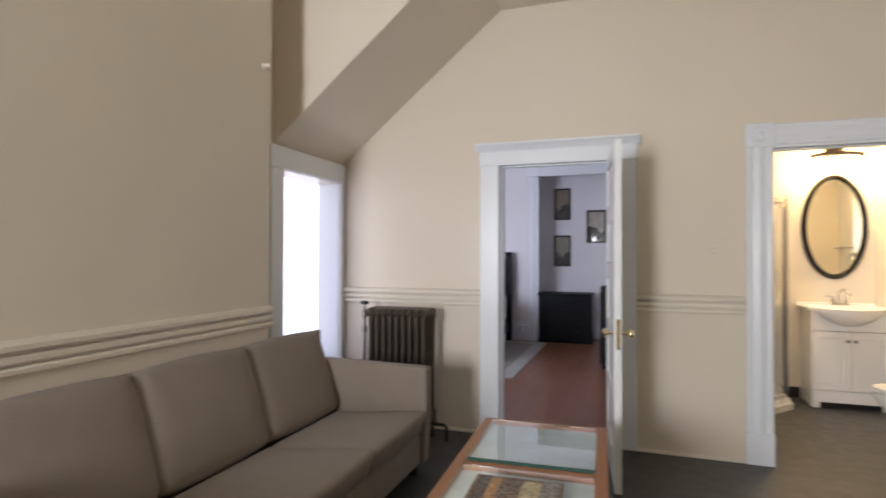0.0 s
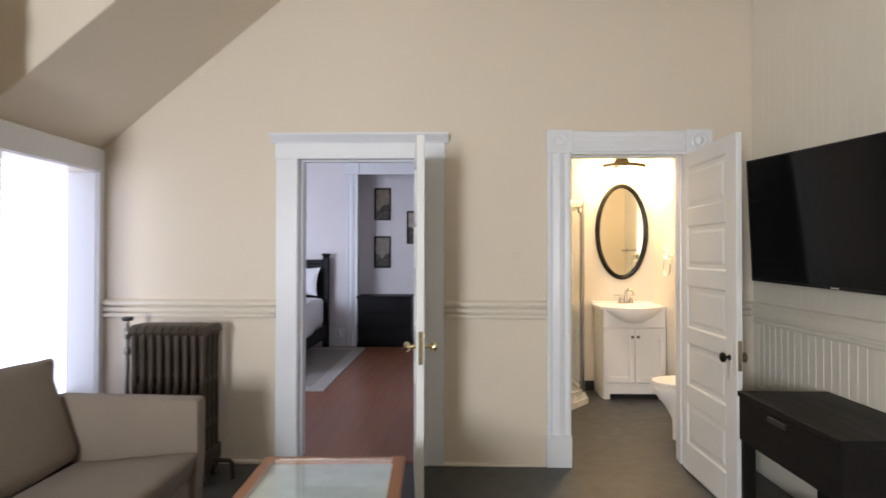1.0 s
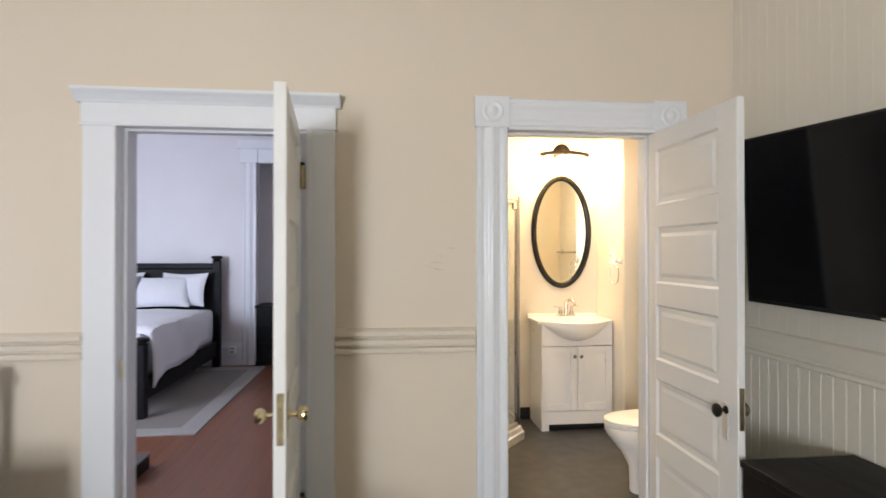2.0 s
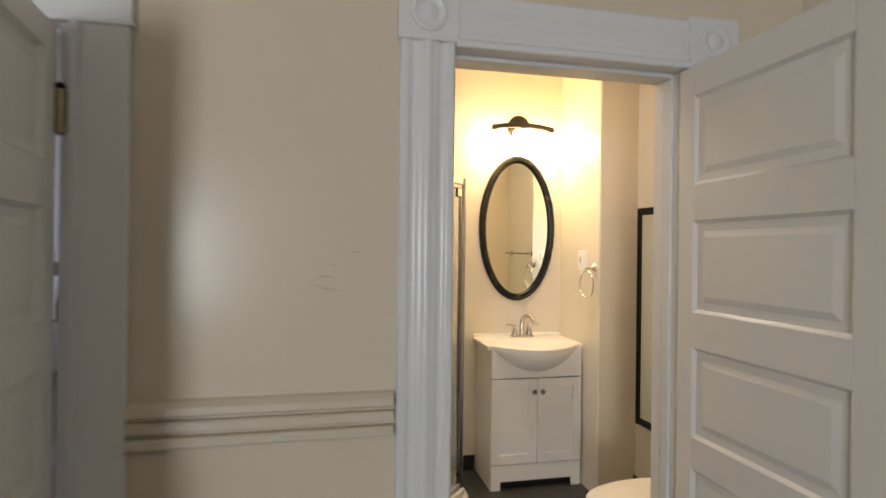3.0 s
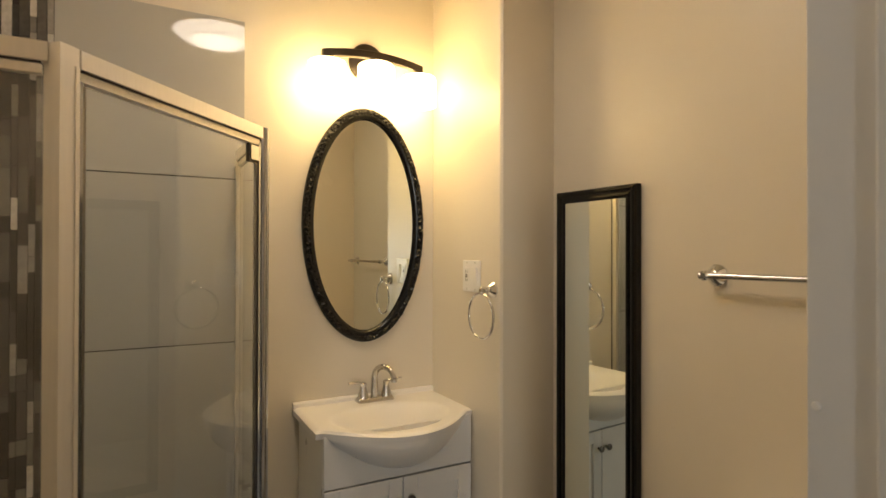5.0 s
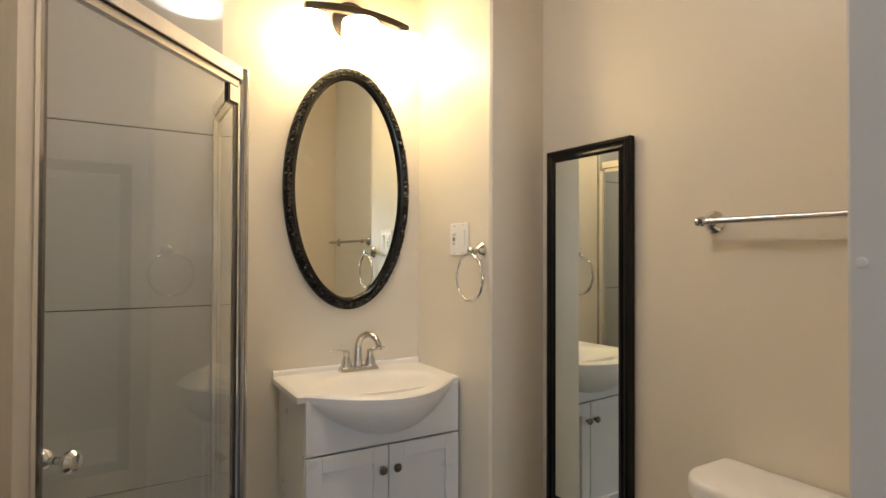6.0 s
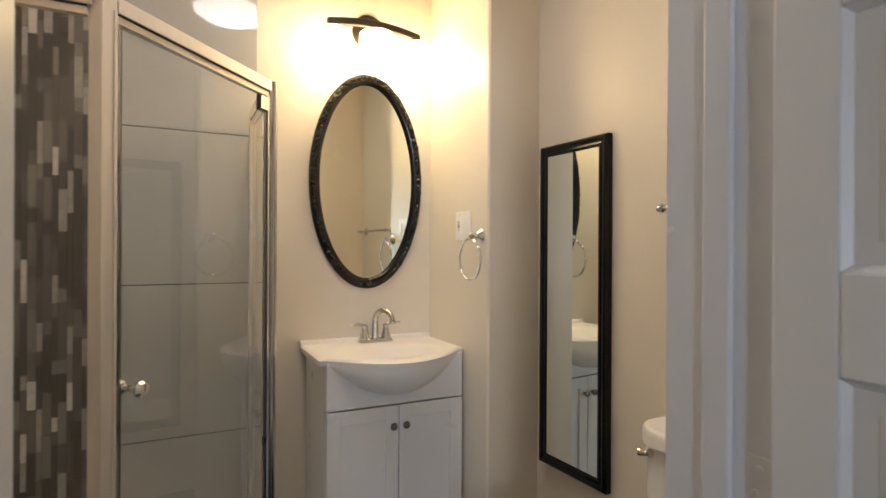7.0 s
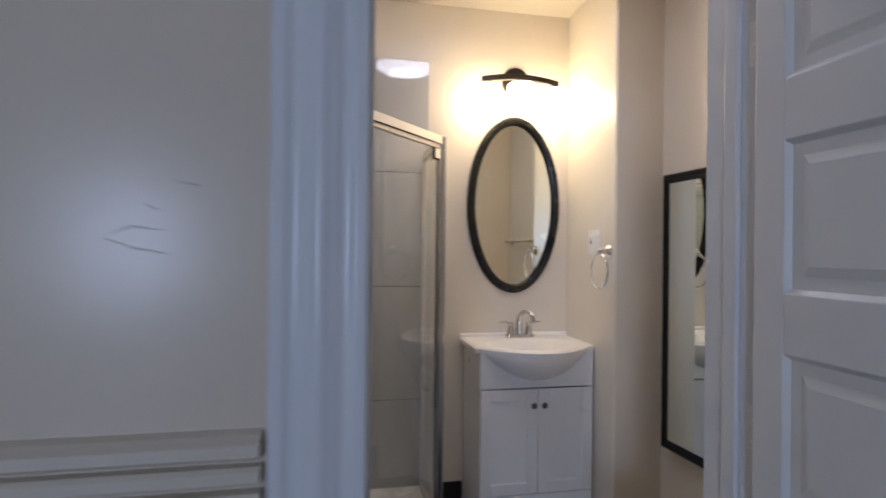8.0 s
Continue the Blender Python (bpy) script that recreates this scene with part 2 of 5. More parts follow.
def tube(points, radius, seg=10, bm=None, closed=False):
    out = bm if bm is not None else bmesh.new()
    pts = [Vector(p) for p in points]
    k = len(pts)
    rings = []
    up = Vector((0.123, 0.31, 0.94)).normalized()
    for i, p in enumerate(pts):
        a = pts[(i - 1) % k] if closed or i else p
        b = pts[(i + 1) % k] if closed or i < k - 1 else p
        d = (b - a).normalized()
        s = d.cross(up).normalized()
        u = s.cross(d).normalized()
        r = radius[i] if isinstance(radius, (list, tuple)) else radius
        rings.append([out.verts.new(p + r * (math.cos(2 * math.pi * j / seg) * s + math.sin(2 * math.pi * j / seg) * u)) for j in range(seg)])
    pairs = list(zip(rings, rings[1:])) + ([(rings[-1], rings[0])] if closed else [])
    for a, b in pairs:
        for j in range(seg):
            q = (j + 1) % seg
            out.faces.new((a[j], a[q], b[q], b[j]))
    if not closed:
        out.faces.new(rings[0][::-1]), out.faces.new(rings[-1])
    return out


def turned(bm, m):
    bmesh.ops.transform(bm, matrix=m, verts=bm.verts)
    return bm


def puffed(x0, x1, y0, y1, z0, z1, puff=0.02, cuts=8, edge=0.03):
    """A cushion: a rounded box whose faces swell a little."""
    bm = box(x0, x1, y0, y1, z0, z1, edge, 3)
    bmesh.ops.subdivide_edges(bm, edges=[e for e in bm.edges if e.calc_length() > 0.12], cuts=cuts, use_grid_fill=True)
    c = Vector(((x0 + x1) / 2, (y0 + y1) / 2, (z0 + z1) / 2))
    h = Vector(((x1 - x0) / 2, (y1 - y0) / 2, (z1 - z0) / 2))
    for v in bm.verts:
        q = Vector(((v.co.x - c.x) / h.x, (v.co.y - c.y) / h.y, (v.co.z - c.z) / h.z))
        for i in range(3):
            o = [q[j] for j in range(3) if j != i]
            if abs(q[i]) > 0.9:
                v.co[i] += math.copysign(puff * max(0, 1 - o[0] ** 2) * max(0, 1 - o[1] ** 2), q[i])
    return bm


# ---- the large structure ----
N, WT = 3.89, 4.05                      # north wall: room side and far side
EX, WX, AX, SY = 2.10, -1.95, -2.22, -2.60   # east, west, alcove and south wall faces
TOP = 3.75


def wall_with_holes(horizontal, c0, c1, a0, a1, z1, holes):
    """A wall along x (horizontal) or y, c0..c1 thick, a0..a1 long, with rectangular openings (a, b, z0, z1)."""
    bm = bmesh.new()

    def put(p, q, lo, hi):
        if hi - lo > 1e-4 and q - p > 1e-4:
            if horizontal:
                box(p, q, c0, c1, lo, hi, bm=bm)
            else:
                box(c0, c1, p, q, lo, hi, bm=bm)
    at = a0
    for p, q, lo, hi in sorted(holes):
        put(at, p, 0, z1)
        put(p, q, 0, lo)
        put(p, q, hi, z1)
        at = q
    put(at, a1, 0, z1)
    return bm


LD = (-0.905, -0.030)      # bedroom doorway, rough opening
BD = (0.900, 1.685)        # bathroom doorway
wall_n = structure("wall_north", wall_with_holes(True, N, WT, -2.42, 2.60, TOP, [(LD[0], LD[1], 0, 2.045), (BD[0], BD[1], 0, 2.07)]), WALL,
                   "cream semi-gloss painted wall with two doorways", "wall")
structure("wall_west", box(-2.42, WX, SY, 2.55, 0, TOP), WALL, "cream painted wall behind the sofa", "wall")
structure("wall_alcove", wall_with_holes(False, -2.42, AX, 2.552, N - 0.002, TOP, [(3.046, 3.83, 0.45, 1.93)]), WALL, "cream painted alcove wall with a tall window", "wall")
structure("wall_east", box(EX + 0.012, EX + 0.16, SY, N - 0.002, 0, TOP), BOARD, "cream painted wall clad in vertical beadboard", "wall")
structure("wall_south", wall_with_holes(True, SY - 0.16, SY, -2.42, EX + 0.16, TOP, [(-1.90, -1.16, 0.8, 2.1)]), WALL, "cream painted wall with one tall window", "wall")
structure("ceiling", box(-2.42, EX + 0.16, SY - 0.16, WT, TOP, TOP + 0.1), CEIL, "off-white painted ceiling", "ceiling")
structure("ceiling_soffit", prism([(AX, 2.095), (-0.88, 3.2), (EX + 0.01, 3.2), (EX + 0.01, TOP - 0.004), (AX, TOP - 0.004)], "y", 2.945, N - 0.003), SOFFIT,
          "sloping painted soffit over the window alcove", "ceiling")
structure("floor", box(-2.42, EX + 0.16, SY - 0.16, 3.965, -0.1, 0), VINYL, "dark grey vinyl floor", "floor")
structure("floor_bathroom", box(0.30, 2.62, 3.965, 6.10, -0.1, 0), VINYL, "dark grey vinyl bathroom floor", "floor")

# bathroom shell
BY, BC = 5.93, 2.71
structure("wall_bath_back", box(0.30, 2.62, BY, 6.08, 0, BC), BATHWALL, "cream painted bathroom wall above the vanity", "wall")
structure("wall_bath_chase", prism([(2.183, BY - 0.001), (2.183, 5.393), (2.191, 5.384), (2.62, 5.446), (2.62, BY - 0.001)], "z", 0, BC), BATHWALL, "cream painted boxed-out wall beside the vanity", "wall")
structure("wall_bath_east", box(2.46, 2.62, WT + 0.001, 5.47, 0, BC), BATHWALL, "cream painted bathroom wall behind the toilet", "wall")
structure("wall_bath_west", box(0.30, 0.44, WT + 0.001, BY - 0.001, 0, BC), BATHWALL, "cream painted bathroom wall", "wall")
structure("ceiling_bathroom", box(0.30, 2.62, WT + 0.001, 6.08, BC, BC + 0.1), CEIL, "off-white bathroom ceiling", "ceiling")

# bedroom shell
structure("wall_bed_west", box(-4.55, -4.40, WT + 0.001, 9.25, 0, 3.1), BEDWALL, "pale painted bedroom wall", "wall")
structure("wall_bed_south", wall_with_holes(True, N, WT, -4.55, -2.421, 3.1, [(-4.1, -2.6, 0.85, 2.55)]), BEDWALL, "pale painted bedroom wall with a window", "wall")
structure("wall_bed_head", box(-4.40, -1.42, 8.55, 8.70, 0, 3.1), BEDWALL, "pale painted wall behind the bed", "wall")
structure("wall_bed_recess", box(-1.57, 0.299, 9.10, 9.25, 0, 3.1), BEDWALL, "pale painted recess wall hung with pictures", "wall")
structure("wall_bed_recess_side", box(-1.57, -1.42, 8.701, 9.099, 0, 3.1), BEDWALL, "pale painted side of the recess", "wall")
structure("wall_bed_lintel", box(-1.419, 0.299, 8.551, 8.70, 2.62, 3.1), BEDWALL, "pale painted wall over the recess", "wall")
structure("wall_bed_east", box(0.16, 0.298, WT + 0.001, 9.099, 0, 3.1), BEDWALL, "pale painted bedroom wall", "wall")
structure("ceiling_bedroom", box(-4.55, 0.299, WT + 0.001, 9.25, 3.1, 3.2), CEIL, "white bedroom ceiling", "ceiling")
bed_floor = structure("floor_bedroom", box(-4.55, 0.299, 3.966, 9.25, -0.1, -0.016), PLANK, "red-brown wooden plank floor", "floor")


# ---- trim: doorways, rails, windows ----


def crown(points_yz, x0, x1, bm=None):
    return prism(points_yz, "x", x0, x1, bm)


def bedroom_doorway():
    d = thing("door_frame_1", (-0.47, N, 0), "white painted door casing with a crown moulding", "door frame", kind="structure")
    for x0, x1 in ((-1.034, -0.888), (-0.047, 0.085)):
        leg = box(x0, x1, 3.868, N, 0, 2.03, 0.004)
        part("casing_leg", leg, TRIM, d)
        inner = x1 - 0.022 if x0 < -0.5 else x0
        part("casing_bead", box(inner, inner + 0.022, 3.860, 3.8675, 0, 2.03, 0.003), TRIM, d)
    part("frieze", box(-1.040, 0.091, 3.864, N, 2.032, 2.126, 0.003), TRIM, d)
    part("frieze_bead", box(-1.046, 0.097, 3.858, N, 2.020, 2.034, 0.004), TRIM, d)
    crownp = [(N, 2.126), (3.862, 2.126), (3.858, 2.135), (3.846, 2.144), (3.834, 2.156), (3.820, 2.166), (3.814, 2.172), (3.814, 2.184), (N, 2.184)]
    part("crown_moulding", crown(crownp, -1.062, 0.112), TRIM, d)
    for x0, x1 in ((LD[0], LD[0] + 0.02), (LD[1] - 0.045, LD[1])):
        part("jamb", box(x0, x1, N - 0.004, WT + 0.004, 0, 2.025), TRIM, d)
    part("head_jamb", box(LD[0], LD[1], N - 0.004, WT + 0.004, 2.025, 2.045), TRIM, d)
    part("door_stop", box(LD[0] + 0.02, LD[0] + 0.032, 3.935, 3.975, 0, 2.025, 0.002), TRIM, d)
    part("door_stop", box(LD[0] + 0.032, LD[1] - 0.046, 3.935, 3.975, 2.012, 2.025, 0.002), TRIM, d)
    part("strike_plate", box(LD[0] + 0.0195, LD[0] + 0.0225, 3.898, 3.925, 0.86, 0.95, 0.001), BRASS, d, "brass strike plate")
    for x0, x1 in ((-1.03, -0.885), (-0.05, 0.09)):
        part("casing_leg", box(x0, x1, WT, WT + 0.022, 0, 2.03, 0.004), TRIM, d)
    part("frieze", box(-1.04, 0.10, WT, WT + 0.026, 2.031, 2.18, 0.004), TRIM, d)
    part("threshold", prism([(3.905, 0.0), (3.92, 0.012), (4.03, 0.012), (4.045, 0.0)], "x", LD[0] + 0.021, LD[1] - 0.046), PLANK, d, "worn brown wooden threshold")


def fluted(a0, a1, y, depth, flutes=3, swell=0.008):
    """Outline of a fluted board in plan, from a0 to a1, its back on y, facing -y."""
    w = a1 - a0
    pts = [(a0, y), (a0, y - depth * 0.7), (a0 + 0.006, y - depth), (a0 + 0.018, y - depth)]
    span = (w - 0.036) / flutes
    for i in range(flutes):
        s = a0 + 0.018 + i * span
        for k in range(9):
            u = k / 8
            if i % 2 == 1:
                pts.append((s + span * (0.08 + 0.84 * u), y - depth - swell * math.sin(math.pi * u)))
            else:
                pts.append((s + span * (0.08 + 0.84 * u), y - depth + swell * math.sin(math.pi * u)))
    pts += [(a1 - 0.018, y - depth), (a1 - 0.006, y - depth), (a1, y - depth * 0.7), (a1, y)]
    return pts


def bathroom_doorway():
    d = thing("door_frame_2", (1.29, N, 0), "white painted fluted door casing with corner rosettes", "door frame", kind="structure")
    for x0, x1 in ((0.762, 0.917), (1.668, 1.823)):
        part("casing_leg", prism(fluted(x0, x1, N, 0.022), "z", 0.205, 2.058), TRIM, d, smooth=True)
        part("plinth_block", box(x0 - 0.006, x1 + 0.004, 3.858, N, 0, 0.205, 0.004), TRIM, d)
        part("corner_block", box(x0 - 0.008, x1 + 0.008, 3.858, N, 2.056, 2.208, 0.004), TRIM, d)
        cx, cz = (x0 + x1) / 2, 2.132
        ros = lathe([(0.052, 0.002), (0.052, -0.006), (0.044, -0.010), (0.038, -0.006), (0.026, -0.004), (0.020, -0.008), (0.012, -0.013), (0.001, -0.015)],
                    (cx, 3.858, cz), "y", 28)
        part("rosette", ros, TRIM, d, smooth=True)
    head = fluted(2.066, 2.200, N, 0.022, swell=0.004)
    part("casing_head", prism([(y, z) for z, y in head], "x", 0.9255, 1.6595), TRIM, d, smooth=True)
    part("head_bead", box(0.918, 1.667, 3.855, N, 2.044, 2.064, 0.005), TRIM, d)
    for x0, x1 in ((BD[0], BD[0] + 0.02), (BD[1] - 0.02, BD[1])):
        part("jamb", box(x0, x1, N - 0.004, WT + 0.002, 0, 2.05), TRIM, d)
    part("head_jamb", box(BD[0], BD[1], N - 0.004, WT + 0.006, 2.05, 2.07), TRIM, d)
    part("door_stop", box(BD[0] + 0.02, BD[0] + 0.027, 3.932, 3.972, 0, 2.05, 0.003), TRIM, d)
    part("door_stop", box(BD[1] - 0.032, BD[1] - 0.02, 3.946, 3.986, 0, 2.05, 0.004), TRIM, d)
    part("door_stop", box(BD[0] + 0.0275, BD[1] - 0.0325, 3.932, 3.972, 2.036, 2.05, 0.003), TRIM, d)
    for x0, x1 in ((0.80, 0.905), (1.69, 1.785)):
        part("casing_leg", box(x0, x1, WT, WT + 0.018, 0, 2.06, 0.004), TRIM, d)
    part("casing_head", box(0.80, 1.785, WT, WT + 0.018, 2.061, 2.17, 0.004), TRIM, d)


bedroom_doorway()
bathroom_doorway()

RAILP = [(0.0, 0.966), (0.024, 0.966), (0.029, 0.971), (0.030, 0.986), (0.024, 0.993), (0.004, 0.995), (0.004, 1.004), (0.022, 1.005), (0.026, 1.010), (0.026, 1.026),
         (0.020, 1.033), (0.004, 1.035), (0.004, 1.044), (0.024, 1.045), (0.033, 1.052), (0.033, 1.070), (0.016, 1.082), (0.0, 1.087)]


def chair_rail(a0, a1, face, axis, sign):
    """axis: the direction that the rail runs along; face: the wall's face; sign: the way that it stands out."""
    pts = [(face + sign * d, z) for d, z in RAILP]
    return prism(pts, axis, a0, a1)


for a0, a1 in ((AX, -1.0345), (0.0855, 0.753), (1.832, EX)):
    structure("chair_rail_north", chair_rail(a0, a1, N, "x", -1), RAIL, "cream painted moulded chair rail", "chair rail")
structure("chair_rail_west", turned(chair_rail(SY, 2.55, WX, "y", 1), Matrix.Translation((0, 0, -0.036))), RAIL, "cream painted moulded chair rail behind the sofa", "chair rail")
EASTP = [(0.0, 0.955), (0.012, 0.955), (0.020, 0.962), (0.020, 0.978), (0.010, 0.986), (0.010, 0.992), (0.024, 0.996), (0.028, 1.004), (0.028, 1.050), (0.014, 1.078), (0.0, 1.087)]
structure("chair_rail_east", prism([(EX - q, z) for q, z in EASTP], "y", SY, 3.858), BOARD, "cream painted moulded chair rail on beadboard", "chair rail")
for a0, a1 in ((AX, -1.0345), (0.0855, 0.753)):
    structure("baseboard", prism([(N, 0), (N - 0.02, 0), (N - 0.019, 0.010), (N - 0.012, 0.018), (N, 0.022)], "x", a0, a1), RAIL, "thin cream quarter-round base trim", "baseboard")
structure("baseboard", box(EX - 0.004, EX + 0.011, SY, 3.858, 0, 0.13, 0.004), BOARD, "cream painted baseboard under beadboard", "baseboard")
structure("baseboard", box(WX, WX + 0.015, SY, 2.55, 0, 0.12, 0.004), TRIM, "white painted baseboard behind the sofa", "baseboard")
structure("baseboard_bathroom", box(1.375, 1.574, BY - 0.012, BY, 0, 0.10, 0.003), COVE, "black vinyl cove base", "baseboard")
structure("baseboard_bathroom", box(2.448, 2.46, WT + 0.02, 5.43, 0, 0.10, 0.003), COVE, "black vinyl cove base", "baseboard")
bb = [(8.55, 0), (8.525, 0), (8.525, 0.20), (8.518, 0.205), (8.518, 0.235), (8.530, 0.25), (8.535, 0.28), (8.55, 0.29)]
structure("baseboard_bedroom", prism(bb, "x", -4.39, -1.505), TRIM, "tall white moulded bedroom baseboard", "baseboard")
structure("baseboard_bedroom", box(-1.41, 0.155, 9.08, 9.10, 0, 0.25, 0.005), TRIM, "white baseboard in the recess", "baseboard")


def recess_casing():
    d = thing("trim_recess", (-1.4, 8.55, 0), "white painted pilaster casing round the recess", "trim", kind="structure")
    part("pilaster", prism(fluted(-1.50, -1.33, 8.55, 0.03, 3), "z", 0.0, 2.60), TRIM, d, smooth=True)
    part("capital", box(-1.53, -1.31, 8.50, 8.55, 2.60, 2.78, 0.006), TRIM, d)
    part("header", box(-1.309, 0.155, 8.515, 8.55, 2.60, 2.78, 0.004), TRIM, d)
    part("cornice", prism([(8.55, 2.781), (8.50, 2.781), (8.47, 2.83), (8.455, 2.86), (8.455, 2.89), (8.55, 2.89)], "x", -1.56, 0.155), TRIM, d)


recess_casing()


def alcove_window():
    d = thing("window_1", (AX, 3.44, 0.45), "tall bright window in a white reveal beside the radiator", "window", kind="structure")
    part("casing_leg", box(AX, AX + 0.022, 2.905, 3.046, 0.40, 1.932, 0.004), TRIM, d)
    part("casing_leg", box(AX, AX + 0.022, 3.83, 3.887, 0.40, 1.932, 0.004), TRIM, d)
    part("casing_head", box(AX, AX + 0.024, 2.895, 3.887, 1.934, 2.085, 0.004), TRIM, d)
    part("window_sill", box(AX - 0.19, AX + 0.05, 2.90, 3.887, 0.425, 0.45, 0.006), TRIM, d)
    for y0, y1 in ((3.046, 3.052), (3.824, 3.83)):
        part("reveal", box(-2.405, AX - 0.001, y0, y1, 0.451, 1.929), TRIM, d)
    part("window_frame", box(-2.418, -2.40, 3.053, 3.823, 0.452, 0.475, 0.003), TRIM, d)
    tagged(part("backdrop", box(-2.45, -2.43, 2.9, 4.0, 0.3, 2.1), SKYGLOW), "bright overcast sky outside the window", "backdrop", kind="structure")


alcove_window()


def sash_window(name, x0, x1):
    d = thing(name, ((x0 + x1) / 2, SY, 0.8), "tall sash window in a white painted casing", "window", kind="structure")
    for a, b in ((x0 - 0.045, x0), (x1, x1 + 0.12)):
        part("casing_leg", box(a, b, SY, SY + 0.022, 0.76, 2.10, 0.004), TRIM, d)
    part("casing_head", box(x0 - 0.045, x1 + 0.14, SY, SY + 0.03, 2.102, 2.25, 0.004), TRIM, d)
    part("window_sill", box(x0 - 0.045, x1 + 0.14, SY - 0.05, SY + 0.06, 0.73, 0.76, 0.006), TRIM, d)
    for a, b, lo, hi in ((x0, x0 + 0.04, 0.8, 2.1), (x1 - 0.04, x1, 0.8, 2.1), (x0 + 0.04, x1 - 0.04, 0.8, 0.86), (x0 + 0.04, x1 - 0.04, 2.05, 2.1), (x0 + 0.04, x1 - 0.04, 1.43, 1.47)):
        part("sash", box(a, b, SY - 0.09, SY - 0.05, lo, hi, 0.003), TRIM, d)


sash_window("window_2", -1.90, -1.16)


# ---- doors ----
def panel_door(name, label, x0, x1, y0, y1, z0, z1, rows, stile, hinge_stile):
    """A five-panel door standing open along y. rows: the (bottom, top) of each panel."""
    d = thing(name, ((x0 + x1) / 2, y1, z0), label, "door")
    py0, py1 = y0 + stile, y1 - hinge_stile
    part("stile", box(x0, x1, y0, py0, z0, z1, 0.003), DOOR, d)
    part("stile", box(x0, x1, py1, y1, z0, z1, 0.003), DOOR, d)
    edges = [z0] + [v for r in rows for v in r] + [z1]
    for a, b in zip(edges[0::2], edges[1::2]):
        part("rail", box(x0, x1, py0 + 0.0003, py1 - 0.0003, a, b, 0.003), DOOR, d)
    mid = (x0 + x1) / 2
    for a, b in rows:
        p = part("panel", box(mid - 0.004, mid + 0.004, py0, py1, a, b), DOOR, d)
        for s in (-1, 1):
            bm = bmesh.new()
            fx = mid + s * 0.0105
            o = [(py0 + 0.030, a + 0.030), (py1 - 0.030, a + 0.030), (py1 - 0.030, b - 0.030), (py0 + 0.030, b - 0.030)]
            i = [(py0 + 0.048, a + 0.048), (py1 - 0.048, a + 0.048), (py1 - 0.048, b - 0.048), (py0 + 0.048, b - 0.048)]
            vo = [bm.verts.new((mid + s * 0.0042, q[0], q[1])) for q in o]
            vi = [bm.verts.new((fx, q[0], q[1])) for q in i]
            bm.faces.new(vi)
            for k in range(4):
                bm.faces.new((vo[k], vo[(k + 1) % 4], vi[(k + 1) % 4], vi[k]))
            part("raised_field", bm, DOOR, p)
            # sticking: small sloped moulding round the sunk panel
            face = x0 if s < 0 else x1
            bm = bmesh.new()
            oo = [(py0, a), (py1, a), (py1, b), (py0, b)]
            ii = [(py0 + 0.008, a + 0.008), (py1 - 0.008, a + 0.008), (py1 - 0.008, b - 0.008), (py0 + 0.008, b - 0.008)]
            va = [bm.verts.new((face - s * 0.002, q[0], q[1])) for q in oo]
            vb = [bm.verts.new((mid + s * 0.0044, q[0], q[1])) for q in ii]
            for k in range(4):
                bm.faces.new((va[k], va[(k + 1) % 4], vb[(k + 1) % 4], vb[k]))
            part("moulding", bm, DOOR, p)
    return d


def knob_profile(s, reach=1.0):
    s *= reach
    return [(0.016, 0), (0.016, s * 0.004), (0.008, s * 0.008), (0.008, s * 0.026), (0.018, s * 0.032), (0.026, s * 0.042), (0.027, s * 0.052), (0.020, s * 0.062), (0.004, s * 0.066)]


def hinges(d, x, y, zs):
    for z in zs:
        h = part("hinge", lathe([(0.006, -0.045), (0.007, -0.043), (0.007, 0.043), (0.006, 0.045)], (x, y, z), "z", 10), BRONZE, d, "dark aged metal hinge", smooth=True)
        part("finial", lathe([(0.004, 0.045), (0.008, 0.05), (0.005, 0.058), (0.001, 0.061)], (x, y, z), "z", 10), BRONZE, h, smooth=True)


bath_door = panel_door("bathroom_door", "white painted five-panel wooden door standing open", 1.642, 1.673, 3.190, 3.886, 0.012, 2.039,
                       [(0.19, 0.449), (0.561, 0.829), (0.927, 1.191), (1.300, 1.570), (1.682, 1.946)], 0.120, 0.070)
part("door_plate", box(1.6375, 1.6417, 3.246, 3.281, 0.722, 0.862, 0.0015), ALU, bath_door, "pale worn nickel door plate")
part("door_knob", lathe(knob_profile(-1, 0.78), (1.638, 3.256, 0.836), "x", 20), BRONZE, bath_door, "dark brown door knob", smooth=True)
part("door_plate", box(1.6733, 1.6775, 3.246, 3.281, 0.722, 0.862, 0.0015), OLDBRASS, bath_door, "aged brass door plate")
part("door_knob", lathe(knob_profile(1, 0.78), (1.677, 3.256, 0.836), "x", 20), OLDBRASS, bath_door, "aged brass door knob", smooth=True)
part("mortise_plate", box(1.6485, 1.6685, 3.1875, 3.1905, 0.775, 0.935, 0.001), OLDBRASS, bath_door, "aged brass mortise lock plate")
frame_2 = bpy.data.objects["door_frame_2"]
for z in (0.28, 1.03, 1.78):
    hp = part("hinge_plate", box(1.6635, 1.6652, 3.894, 3.928, z - 0.045, z + 0.045, 0.0006), DOOR, frame_2, "hinge plate painted over in white")
    for dz in (-0.03, 0.0, 0.03):
        part("screw", lathe([(0.0045, 0), (0.0045, -0.0012), (0.002, -0.0018)], (1.6636, 3.912 + 0.006 * (dz == 0), z + dz), "x", 10), DOOR, hp)
part("paint_chip", lathe([(0.0055, 0), (0.0045, -0.0014), (0.001, -0.0018)], (1.6648, 4.044, 1.349), "x", 9), PLASTIC, frame_2, "small pale chip in the paint")
